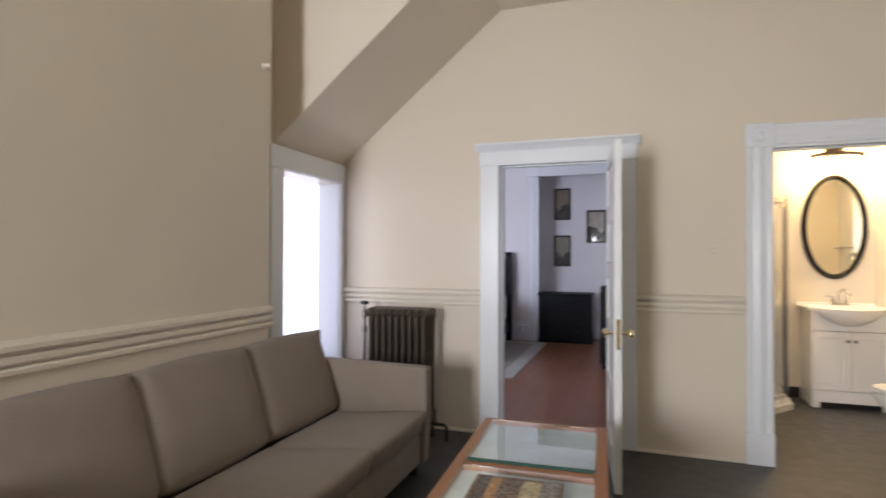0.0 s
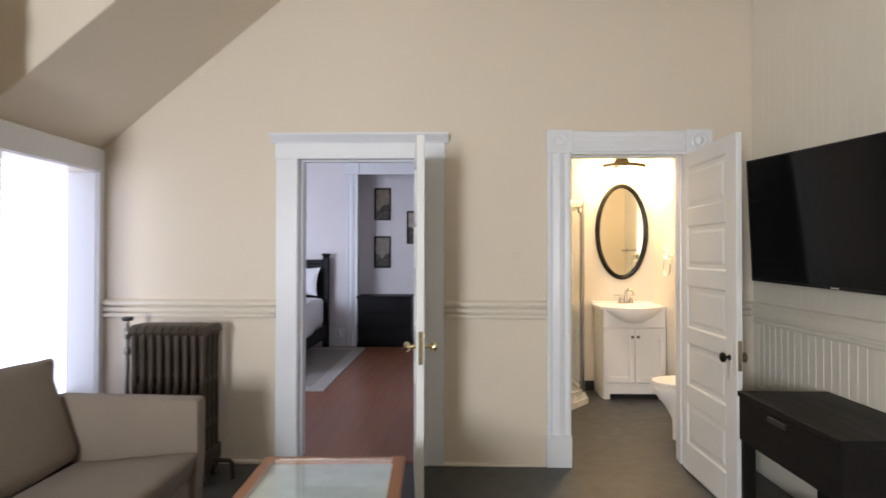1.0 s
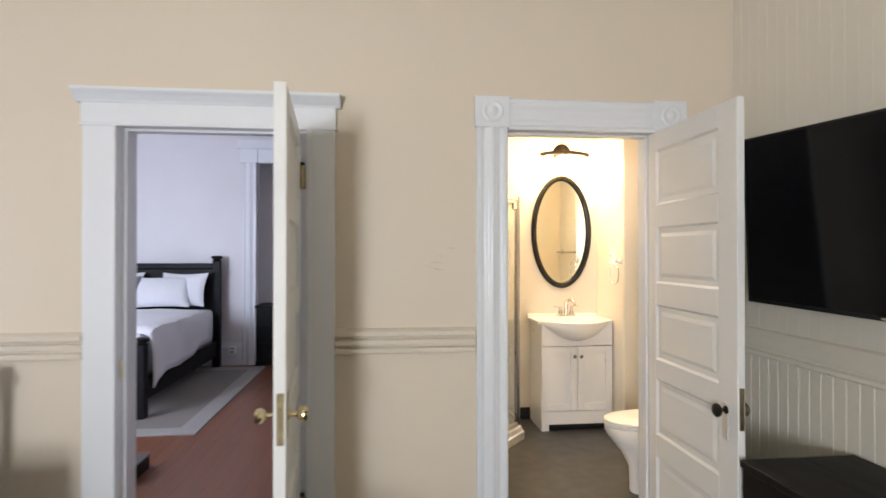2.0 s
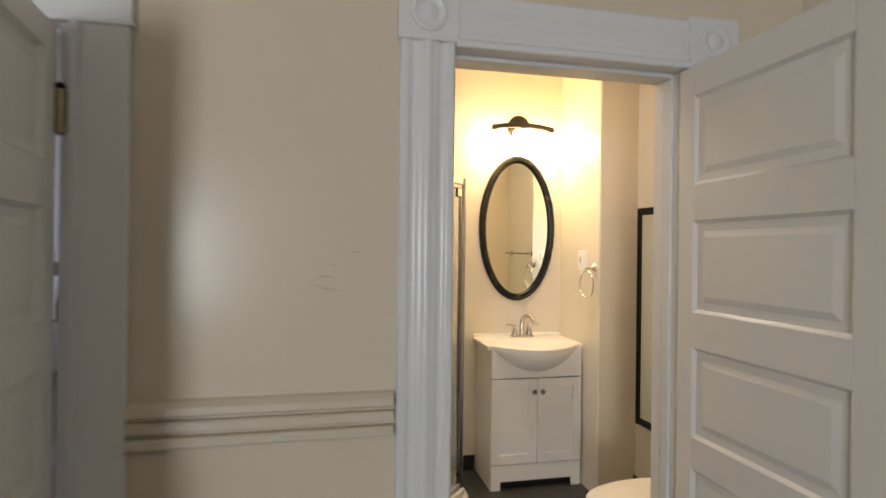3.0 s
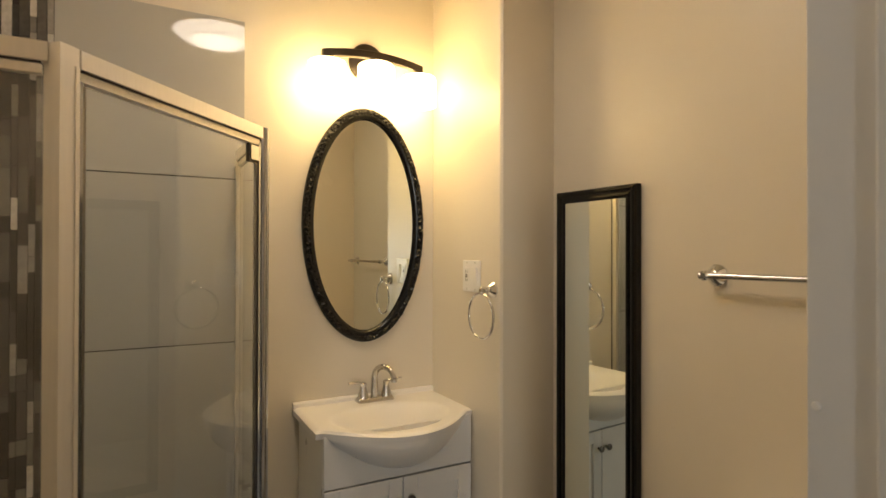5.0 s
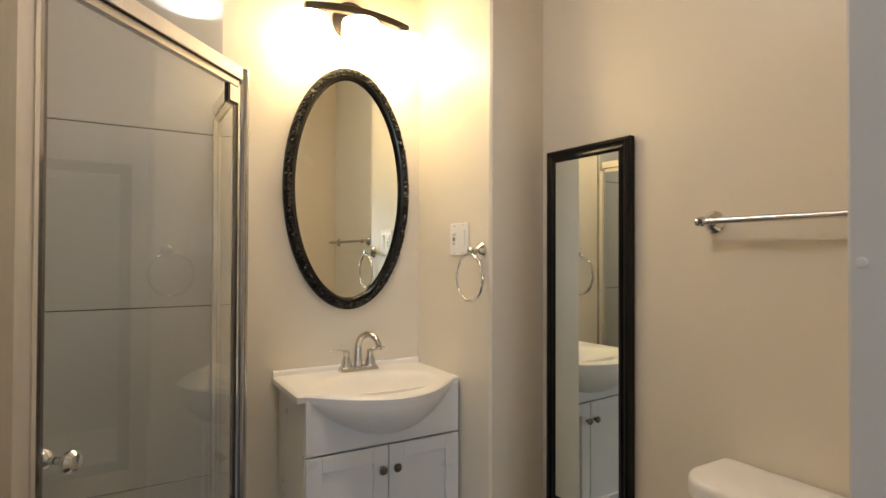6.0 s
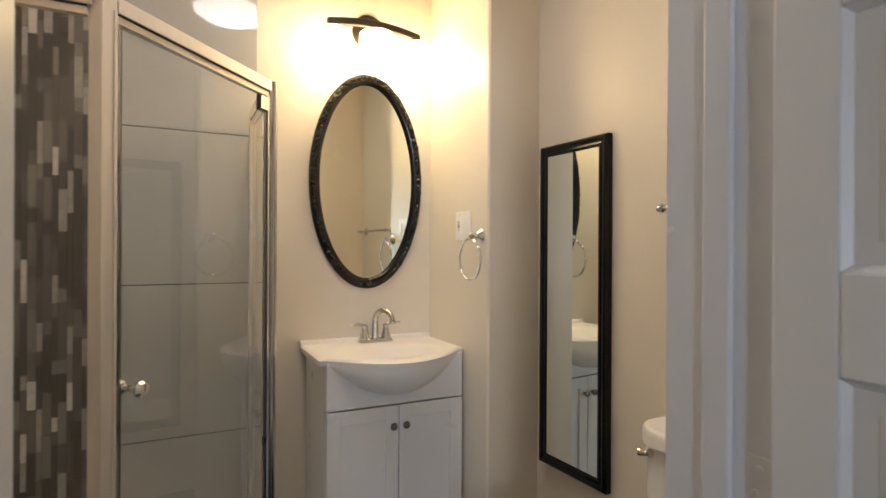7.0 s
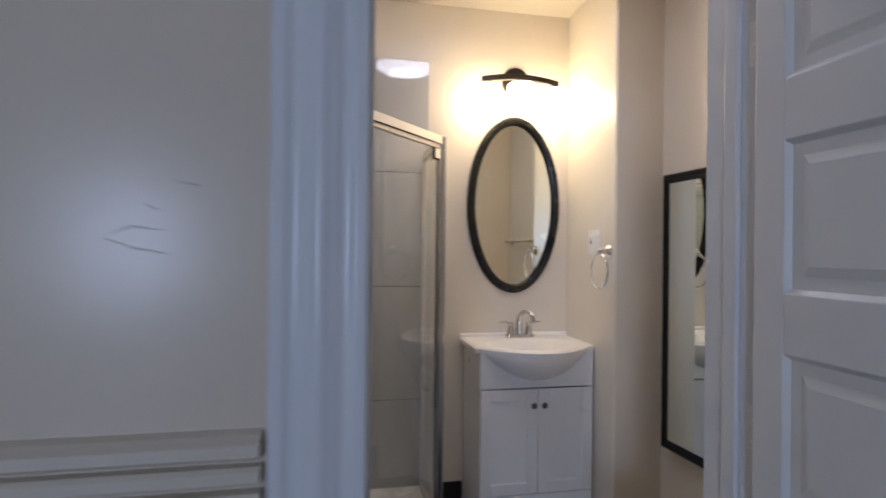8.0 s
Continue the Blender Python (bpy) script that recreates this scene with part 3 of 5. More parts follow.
hinges(bath_door, 1.676, 3.893, (0.28, 1.03, 1.78))

bed_door = panel_door("bedroom_door", "white painted five-panel wooden door standing open", -0.041, 0.000, 3.075, 3.872, 0.012, 2.005,
                      [(0.19, 0.449), (0.555, 0.815), (0.925, 1.19), (1.30, 1.565), (1.675, 1.935)], 0.13, 0.08)
for s, x in ((-1, -0.037), (1, 0.0)):
    part("door_plate", box(min(x, x + s * 0.004), max(x, x + s * 0.004), 3.112, 3.142, 0.83, 0.985, 0.0012), BRASS, bed_door, "brass door plate")
    part("door_knob", lathe(knob_profile(s), (x + s * 0.004, 3.127, 0.905), "x", 20), BRASS, bed_door, "polished brass door knob", smooth=True)
part("mortise_plate", box(-0.030, -0.007, 3.0725, 3.0755, 0.82, 0.99, 0.001), BRASS, bed_door, "brass mortise lock plate")
part("latch", box(-0.024, -0.013, 3.064, 3.0725, 0.935, 0.955, 0.002), BRASS, bed_door, "brass latch")
for z in (0.26, 1.80):
    part("hinge_leaf", box(-0.030, -0.006, 3.8722, 3.8742, z - 0.05, z + 0.05, 0.0005), OLDBRASS, bed_door, "tarnished brass hinge leaf")
for z in (0.26, 1.80):
    part("hinge_plate", box(0.0005, 0.036, 3.868, 3.872, z - 0.045, z + 0.045, 0.0006), OLDBRASS, bed_door, "tarnished brown hinge plate")
for z in (0.26, 1.80):
    hb = part("hinge", lathe([(0.009, -0.055), (0.011, -0.053), (0.011, 0.053), (0.009, 0.055)], (0.009, 3.860, z), "z", 12), OLDBRASS, bed_door, "tarnished brass hinge barrel", smooth=True)
    part("finial", lathe([(0.006, 0.055), (0.013, 0.058), (0.013, 0.063), (0.004, 0.070)], (0.009, 3.860, z), "z", 12), BRONZE, hb, smooth=True)
    part("leaf", box(0.012, 0.040, 3.8625, 3.8655, z - 0.05, z + 0.05, 0.0006), OLDBRASS, hb)
bed_door.location.x -= 0.074
bed_door.rotation_euler = (0, 0, radians(5.4))


# ---- living room things ----
def sofa():
    y0, y1 = 0.78, 3.072
    d = thing("sofa", (-1.5, (y0 + y1) / 2, 0), "taupe woven three-seat sofa with straight arms against the wall", "sofa")
    # arms: upright slabs with softened edges
    for a, b in ((y0, y0 + 0.09), (y1 - 0.09, y1)):
        pts = [(-1.90, 0.075), (-1.145, 0.075), (-1.13, 0.40), (-1.13, 0.645), (-1.145, 0.657), (-1.86, 0.668), (-1.90, 0.66)]
        bm = prism(pts, "y", a, b)
        bmesh.ops.bevel(bm, geom=list(bm.edges), offset=0.010, segments=3, profile=0.6, affect="EDGES")
        part("arm", bm, FABRIC, d, smooth=True)
    part("base", box(-1.90, -1.165, y0 + 0.091, y1 - 0.091, 0.075, 0.25, 0.012), FABRIC, d, smooth=True)
    w = (y1 - y0 - 0.184) / 3
    for i in range(3):
        a = y0 + 0.092 + i * w
        seat = puffed(-1.74, -1.118, a - 0.001, a + w + 0.001, 0.245, 0.400, 0.016, 6, 0.026)
        for v in seat.verts:            # the seat dips to the back, and the front leans in towards the base
            v.co.z -= 0.05 * min(1, max(0, (-1.16 - v.co.x) / 0.50))
            if v.co.x > -1.25:
                v.co.x -= 0.055 * max(0, (0.402 - v.co.z) / 0.157) ** 1.2
        part("seat_cushion", seat, FABRIC, d, smooth=True)
        back = puffed(-0.055, 0.055, a - 0.001, a + w + 0.001, 0.0, 0.520, 0.014, 6, 0.050)
        for v in back.verts:            # thinner towards the top
            if v.co.x < 0:
                v.co.x *= 1 - 0.62 * max(0, v.co.z) / 0.515
        lean = Matrix.Translation((-1.756, 0, 0.355)) @ Matrix.Rotation(radians(-19), 4, "Y")
        part("back_cushion", turned(back, lean), FABRIC, d, smooth=True)
    part("back_frame", prism([(-1.935, 0.075), (-1.905, 0.075), (-1.905, 0.84), (-1.925, 0.85), (-1.935, 0.84)], "y", y0 + 0.03, y1 - 0.03), FABRIC, d)
    for x in (-1.85, -1.22):
        for y in (y0 + 0.07, y1 - 0.07):
            part("leg", box(x - 0.025, x + 0.025, y - 0.025, y + 0.025, 0, 0.077, 0.004), LEGDARK, d, "black block leg")


def coffee_table():
    # built about its middle, then turned a little against the sofa
    d = thing("coffee_table", (-0.345, 2.06, 0), "orange-brown wooden coffee table with two glass panels over printed paper", "coffee table")
    m = Matrix.Translation((-0.345, 2.06, 0)) @ Matrix.Rotation(radians(2.6), 4, "Z")
    hx, hy, zt = 0.312, 0.66, 0.482

    def put(name, bm, material, label="", parent=d, **k):
        return part(name, turned(bm, m), material, parent, label, **k)
    for s in (-1, 1):
        put("side_rail", box(s * hx - (0.05 if s > 0 else 0), s * hx + (0 if s > 0 else 0.05), -hy, hy, zt - 0.028, zt, 0.005), OAK)
        put("end_rail", box(-hx + 0.0505, hx - 0.0505, s * hy - (0.055 if s > 0 else 0), s * hy + (0 if s > 0 else 0.055), zt - 0.028, zt, 0.005), OAK)
        put("apron", box(s * (hx - 0.03) - 0.01, s * (hx - 0.03) + 0.01, -hy + 0.05, hy - 0.05, zt - 0.11, zt - 0.029, 0.003), OAK)
        put("apron", box(-hx + 0.05, hx - 0.05, s * (hy - 0.03) - 0.01, s * (hy - 0.03) + 0.01, zt - 0.11, zt - 0.029, 0.003), OAK)
        for t in (-1, 1):
            x, y = s * (hx - 0.045), t * (hy - 0.05)
            put("leg", box(x - 0.024, x + 0.024, y - 0.024, y + 0.024, 0, zt - 0.0285, 0.005), OAK)
    put("middle_rail", box(-hx + 0.0505, hx - 0.0505, -0.035, 0.035, zt - 0.028, zt, 0.004), OAK)
    for a, b in ((0.0355, hy - 0.0555), (-hy + 0.0555, -0.0355)):
        put("paper", box(-hx + 0.051, hx - 0.051, a, b, zt - 0.024, zt - 0.020), PAPERMAP, "pale blue-green printed map paper under glass")
        put("glass_edge", box(-hx + 0.052, hx - 0.052, a + 0.001, a + 0.010, zt - 0.019, zt + 0.009, 0.001), GREENEDGE, "dark green edge of the glass")
        put("glass_pane", box(-hx + 0.052, hx - 0.052, a + 0.011, b - 0.001, zt + 0.0025, zt + 0.0090), TABLEGLASS, "clear glass pane", shadow=False)
    put("shelf", box(-hx + 0.03, hx - 0.03, -hy + 0.06, hy - 0.06, 0.13, 0.15, 0.003), OAK)


def brochure():
    d = thing("brochure", (-0.36, 1.78, 0.4915), "brown and gold printed picture brochure lying on the coffee table", "brochure")
    m = Matrix.Translation((-0.345, 1.80, 0)) @ Matrix.Rotation(radians(2.6), 4, "Z")
    cols = ((0.08, 0.045, 0.02), (0.45, 0.22, 0.06), (0.16, 0.10, 0.05), (0.50, 0.40, 0.22), (0.30, 0.26, 0.22))
    part("sheet", turned(box(-0.165, 0.165, -0.16, 0.135, 0.4915, 0.4935, 0.0005), m), mat("brochure_stock", (0.20, 0.13, 0.07), 0.3, mottle=0.4, mottle_scale=16), d)
    x = -0.155
    for i, c in enumerate(cols):
        w = (0.05, 0.035, 0.075, 0.07, 0.06)[i]
        part("picture", turned(box(x, x + w, -0.15, 0.125 - 0.015 * (i % 2), 0.4936, 0.4946), m), mat("print_tone", c, 0.28, mottle=0.5, mottle_scale=25, grain=0.3, grain_scale=60), d)
        x += w + 0.004


def radiator():
    x0, n, w = -1.802, 9, 0.052
    d = thing("radiator", (-1.6, 3.63, 0), "brown bronze painted cast-iron column radiator against the wall", "radiator")
    yf, yb, zb, zt = 3.495, 3.740, 0.06, 0.956
    cols = 4
    for i in range(n):
        c = x0 + (i + 0.5) * w
        bm = bmesh.new()
        for k in range(cols):
            y = yf + 0.032 + k * (yb - yf - 0.064) / (cols - 1)
            prof = [(0.001, zb + 0.02), (0.021, zb + 0.03), (0.024, zb + 0.08), (0.0185, zb + 0.16), (0.0175, zt - 0.20), (0.021, zt - 0.10), (0.0245, zt - 0.05), (0.019, zt - 0.014), (0.001, zt - 0.008)]
            lathe(prof, (c, y, 0), "z", 12, bm)
        # top and bottom headers that join the columns
        pts = [(yf, zt - 0.058), (yf - 0.006, zt - 0.040), (yf + 0.016, zt - 0.012), (yf + 0.05, zt), (yb - 0.05, zt), (yb - 0.016, zt - 0.012), (yb, zt - 0.045), (yb, zt - 0.058)]
        prism(pts, "x", c - w / 2 + 0.0025, c + w / 2 - 0.0025, bm)
        pts = [(yf, zb + 0.13), (yf, zb + 0.05), (yf + 0.03, zb + 0.02), (yb - 0.03, zb + 0.02), (yb, zb + 0.05), (yb, zb + 0.13)]
        prism(pts, "x", c - w / 2 + 0.0025, c + w / 2 - 0.0025, bm)
        for z in (0.35, 0.62):
            box(c - 0.009, c + 0.009, yf + 0.02, yb - 0.02, z - 0.02, z + 0.02, bm=bm)
        part("section", bm, IRON, d, smooth=True)
    for x in (x0 + w * 0.5, x0 + w * (n - 0.5)):
        for y in (yf + 0.03, yb - 0.03):
            part("foot", lathe([(0.030, 0), (0.028, 0.02), (0.018, 0.05), (0.022, 0.085)], (x, y, 0), "z", 12), IRON, d, smooth=True)
    part("bleed_valve", lathe([(0.014, 0), (0.014, 0.02), (0.006, 0.024), (0.006, 0.034)], (x0 + n * w, 3.63, 0.90), "x", 12), IRON, d, "small brown bleed valve", smooth=True)
    pipe = tube([(x0 + n * w - 0.01, 3.63, 0.115), (x0 + n * w + 0.045, 3.63, 0.115), (x0 + n * w + 0.10, 3.63, 0.112), (x0 + n * w + 0.118, 3.63, 0.095), (x0 + n * w + 0.12, 3.63, 0.0)], 0.013, 10)
    part("pipe", pipe, IRON, d, "brown return pipe into the floor", smooth=True)
    v = part("valve", lathe([(0.018, 0.86), (0.022, 0.87), (0.022, 0.92), (0.014, 0.93), (0.010, 0.965), (0.010, 0.975)], (-1.882, 3.63, 0), "z", 14), PEWTER, d, "steel valve body", smooth=True)
    part("valve_handle", lathe([(0.008, 0.968), (0.030, 0.972), (0.033, 0.982), (0.030, 0.994), (0.008, 0.998)], (-1.882, 3.63, 0), "z", 16), LEGDARK, v, "black round valve handle", smooth=True)
    part("union", tube([(-1.875, 3.63, 0.895), (-1.795, 3.63, 0.895)], 0.014, 10), IRON, d, smooth=True)
    part("riser_pipe", tube([(-1.882, 3.63, 0.0), (-1.882, 3.63, 0.87)], 0.0135, 12), PEWTER, d, "grey steel riser pipe", smooth=True)
    part("coupling", lathe([(0.019, 0.76), (0.021, 0.765), (0.021, 0.80), (0.019, 0.805)], (-1.882, 3.63, 0), "z", 12), PEWTER, d, smooth=True)


def television():
    d = thing("television", (1.98, 2.9, 1.24), "large black flat-screen television tilted forward on a wall mount", "television")
    # the bottom far corner, the way along the bottom edge and the lean of the screen
    o, along = Vector((1.835, 3.40, 1.243)), Vector((0.128, -0.99, -0.029)).normalized()
    out = Vector((-along.y, along.x, 0)) * -1
    if out.x > 0:
        out = -out
    tilt = radians(4)
    up = (Vector((0, 0, 1)) * math.cos(tilt) + out * math.sin(tilt)).normalized()
    up = (up - along * up.dot(along)).normalized()
    nrm = along.cross(up).normalized()
    if nrm.x > 0:
        nrm = -nrm
    m = Matrix((( along.x, nrm.x, up.x, o.x), (along.y, nrm.y, up.y, o.y), (along.z, nrm.z, up.z, o.z), (0, 0, 0, 1)))
    W, H = 1.20, 0.672

    def put(name, bm, material, label="", parent=d):
        return part(name, turned(bm, m), material, parent, label)
    case = put("case", box(0, W, -0.045, -0.004, 0, H, 0.004), TVBLACK)
    put("screen", box(0.009, W - 0.009, -0.0035, -0.001, 0.016, H - 0.009), SCREEN, "dark glossy screen")
    for a, b, e, f in ((0, W, 0, 0.0155), (0, W, H - 0.0085, H), (0, 0.0085, 0.0157, H - 0.0087), (W - 0.0085, W, 0.0157, H - 0.0087)):
        put("bezel", box(a, b, -0.0038, 0.001, e, f, 0.001), TVBLACK, "", case)
    put("badge", box(W * 0.46, W * 0.50, 0.001, 0.0025, 0.004, 0.011), NICKEL, "small grey badge", case)
    back = put("housing", box(0.3, W - 0.3, -0.085, -0.0455, 0.1, 0.5, 0.012), TVBLACK)
    part("wall_bracket", box(EX - 0.02, EX + 0.008, 2.6, 3.1, 1.42, 1.74, 0.004), TVBLACK, d, "black steel wall bracket")
    part("bracket_arm", box(1.99, EX - 0.0205, 2.80, 2.88, 1.55, 1.61, 0.004), TVBLACK, d)


def console():
    x0, x1, y0, y1, zt = 1.632, 2.090, 2.392, 3.158, 0.682
    d = thing("console_table", ((x0 + x1) / 2, (y0 + y1) / 2, 0), "dark espresso wooden console table with a drawer and low shelf", "console table")
    part("top", box(x0 - 0.006, x1, y0 - 0.006, y1, zt - 0.028, zt, 0.004), ESPRESSO, d)
    for a, b in ((y0, y0 + 0.03), (y1 - 0.034, y1 - 0.004)):
        part("side_panel", box(x0 + 0.012, x1, a, b, 0.43, zt - 0.0285, 0.002), ESPRESSO, d)
        for x in (x0 + 0.012, x1 - 0.06):
            part("leg", box(x, x + 0.06, a, b, 0, 0.4295, 0.003), ESPRESSO, d)
    dr = part("drawer", box(x0 + 0.002, x0 + 0.022, y0 + 0.002, y1 - 0.006, 0.432, zt - 0.032, 0.003), ESPRESSO, d)
    part("handle", box(x0 - 0.010, x0 + 0.0015, 2.74, 2.88, zt - 0.075, zt - 0.050, 0.004), LEGDARK, dr, "dark drawer pull")
    part("drawer_box", box(x0 + 0.023, x1 - 0.01, y0 + 0.031, y1 - 0.035, 0.435, zt - 0.032), ESPRESSO, d)
    part("back_rail", box(x1 - 0.02, x1, y0 + 0.031, y1 - 0.035, 0.28, 0.42, 0.002), ESPRESSO, d)
    part("shelf", box(x0 + 0.012, x1, y0 + 0.0305, y1 - 0.0345, 0.09, 0.118, 0.003), ESPRESSO, d)


def wall_hook():
    d = thing("wall_hook", (WX, 2.49, 2.43), "small painted wooden peg on the wall", "wall hook")
    part("peg", lathe([(0.020, 0), (0.020, 0.012), (0.011, 0.018), (0.011, 0.03), (0.015, 0.036), (0.012, 0.044)], (WX, 2.49, 2.432), "x", 14), WALL, d, smooth=True)


sofa()
coffee_table()
brochure()
radiator()
television()
console()
wall_hook()


# ---- bathroom things ----
def oval(cx, cz, rx, rz, y, seg=96):
    return [(cx + rx * math.cos(2 * math.pi * i / seg), y, cz + rz * math.sin(2 * math.pi * i / seg)) for i in range(seg)]


def oval_mirror():
    cx, cz = 1.857, 1.627
    d = thing("oval_mirror", (cx, BY, cz), "oval wall mirror in a carved black frame", "mirror")
    seg = 900
    # outer edge, a carved band, then a plain inner moulding
    prof = [(0.0, 0.0), (0.0, -0.014), (0.002, -0.019), (0.005, -0.023), (0.008, -0.026), (0.011, -0.028), (0.014, -0.029), (0.017, -0.029), (0.020, -0.028),
            (0.023, -0.026), (0.026, -0.024), (0.029, -0.0245), (0.035, -0.023), (0.041, -0.019), (0.046, -0.014), (0.0485, -0.007)]
    bm = bmesh.new()
    rings = []
    for i in range(seg):
        a = 2 * math.pi * i / seg
        n = Vector((math.cos(a) / 0.265, 0, math.sin(a) / 0.490)).normalized()
        edge = Vector((cx + 0.270 * math.cos(a), BY - 0.001, cz + 0.493 * math.sin(a)))
        ring = []
        for k, (w, h) in enumerate(prof):
            carve = side = 0.0
            if 2 <= k <= 10:
                q = Vector((edge.x * 95, w * 150, edge.z * 95))
                carve = 0.0070 * noise.noise(q) + 0.0032 * noise.noise(q * 2.3) + 0.0012 * math.sin(i * 2 * math.pi / 9 + k * 1.1)
                side = 0.0024 * noise.noise(q * 1.7 + Vector((3.1, 0, 0))) if k < 6 else 0.0
            ring.append(bm.verts.new(edge - n * (w - side) + Vector((0, h - carve, 0))))
        rings.append(ring)
    for i in range(seg):
        a, b = rings[i], rings[(i + 1) % seg]
        for k in range(len(prof) - 1):
            bm.faces.new((a[k], b[k], b[k + 1], a[k + 1]))
    part("frame", bm, BLACKFRAME, d, "black carved frame with a beaded edge", smooth=True)
    bm = bmesh.new()
    lo = [bm.verts.new(p) for p in oval(cx, cz, 0.223, 0.446, BY - 0.006)]
    bm.faces.new(lo)
    part("mirror_glass", bm, MIRROR, d, "mirror glass")


def vanity():
    x0, x1, yf, yb = 1.580, 2.172, 5.592, BY - 0.002
    d = thing("vanity_cabinet", ((x0 + x1) / 2, 5.76, 0), "white shaker vanity cabinet with two doors under a sink", "cabinet")
    for a, b in ((x0, x0 + 0.016), (x1 - 0.016, x1)):
        part("side_panel", prism([(yf, 0), (yb, 0), (yb, 0.872), (yf, 0.872)], "x", a, b), CABINET, d)
    part("front_panel", box(x0 + 0.0005, x1 - 0.0005, yf - 0.016, yf - 0.0005, 0.688, 0.872, 0.0015), CABINET, d)
    part("bottom_rail", box(x0 + 0.0005, x1 - 0.0005, yf - 0.014, yf - 0.0005, 0.052, 0.156, 0.002), CABINET, d)
    for a, b in ((x0 + 0.0005, x0 + 0.062), (x1 - 0.062, x1 - 0.0005)):
        part("foot", box(a, b, yf - 0.014, yf - 0.0005, 0, 0.0515, 0.002), CABINET, d)
    part("toe_board", box(x0 + 0.017, x1 - 0.017, yf + 0.05, yf + 0.06, 0, 0.1), LEGDARK, d, "dark toe space board")
    part("back_panel", box(x0 + 0.017, x1 - 0.017, yb - 0.01, yb, 0.05, 0.80), CABINET, d)
    part("bottom_panel", box(x0 + 0.017, x1 - 0.017, yf, yb - 0.011, 0.10, 0.115), CABINET, d)
    mid = 1.879
    for a, b, kx in ((x0 + 0.001, mid - 0.0022, mid - 0.029), (mid + 0.0022, x1 - 0.001, mid + 0.026)):
        z0, z1 = 0.160, 0.682
        fr = 0.055
        dr = part("door", box(a + fr, b - fr, yf - 0.006, yf - 0.002, z0 + fr, z1 - fr), CABINET, d)
        for p, q, lo, hi in ((a, a + fr, z0, z1), (b - fr, b, z0, z1), (a + fr + 0.0003, b - fr - 0.0003, z0, z0 + fr), (a + fr + 0.0003, b - fr - 0.0003, z1 - fr, z1)):
            part("door_frame", box(p, q, yf - 0.018, yf - 0.0015, lo, hi, 0.0015), CABINET, dr)
        part("knob", lathe([(0.006, 0), (0.006, -0.010), (0.013, -0.015), (0.0155, -0.021), (0.012, -0.027), (0.003, -0.029)], (kx, yf - 0.018, 0.602), "y", 16), PEWTER, dr, "dark nickel knob", smooth=True)


def sink():
    cx, cy, zt = 1.8675, 5.72, 0.894
    hx, yb = 0.3135, BY - 0.003
    d = thing("sink", (cx, cy, 0.87), "white porcelain vanity sink with a bowed front", "sink")

    def bow(x):
        s = abs(x - cx) / hx
        return max(0.0, 1 - (s / 0.92) ** 2)

    def front(x):
        return 5.583 - 0.172 * bow(x) ** 1.1
    bm = bmesh.new()
    nx, ny = 56, 36
    grid = []
    for i in range(nx + 1):
        x = cx - hx + 2 * hx * i / nx
        col = []
        for j in range(ny + 1):
            v = j / ny
            y = front(x) + (yb - front(x)) * v
            r = math.hypot((x - cx) / 0.236, (y - 5.665) / (0.200 if y < 5.665 else 0.150))
            dip = 0.095 * (1 - r * r) ** 1.25 * (1 + 0.25 * r) if r < 1.0 else 0.0
            edge = min(v * (yb - front(x)), (hx - abs(x - cx)))
            roll = 0.008 * max(0, 1 - edge / 0.012) ** 2
            col.append(bm.verts.new((x, y, zt - dip - roll)))
        grid.append(col)
    for i in range(nx):
        for j in range(ny):
            bm.faces.new((grid[i][j], grid[i + 1][j], grid[i + 1][j + 1], grid[i][j + 1]))
    rim = [c[0] for c in grid] + grid[-1][1:] + [c[-1] for c in grid[-2::-1]] + grid[0][-2:0:-1]
    low = [bm.verts.new((v.co.x, v.co.y + (0.004 if v.co.y < 5.6 else 0), zt - 0.029)) for v in rim]
    for a in range(len(rim)):
        b = (a + 1) % len(rim)
        bm.faces.new((rim[a], rim[b], low[b], low[a]))
    part("basin_top", bm, PORCELAIN, d, smooth=True)
    # the underside of the bowl, from the rim back to the cabinet's face
    bm = bmesh.new()
    rows = []
    for k in range(41):
        x = cx - hx * 0.915 + 2 * hx * 0.915 * k / 40
        fy = front(x) + 0.006
        deep = 0.142 * bow(x) ** 1.15
        rows.append([bm.verts.new((x, fy + (5.600 - fy) * (1 - math.cos(q / 14 * math.pi / 2)), zt - 0.027 - deep * math.sin(q / 14 * math.pi / 2))) for q in range(15)])
    for a, b in zip(rows, rows[1:]):
        for q in range(14):
            bm.faces.new((a[q], b[q], b[q + 1], a[q + 1]))
    part("bowl", bm, PORCELAIN, d, smooth=True)
    part("splash_lip", prism([(yb - 0.020, zt - 0.004), (yb - 0.018, zt + 0.014), (yb - 0.012, zt + 0.019), (yb, zt + 0.019), (yb, zt - 0.004)], "x", cx - hx, cx + hx - 0.004), PORCELAIN, d)
    part("drain", lathe([(0.022, 0), (0.022, 0.003), (0.014, 0.004), (0.002, 0.002)], (cx, 5.65, zt - 0.1155), "z", 20), CHROME, d, "chrome drain ring", smooth=True)


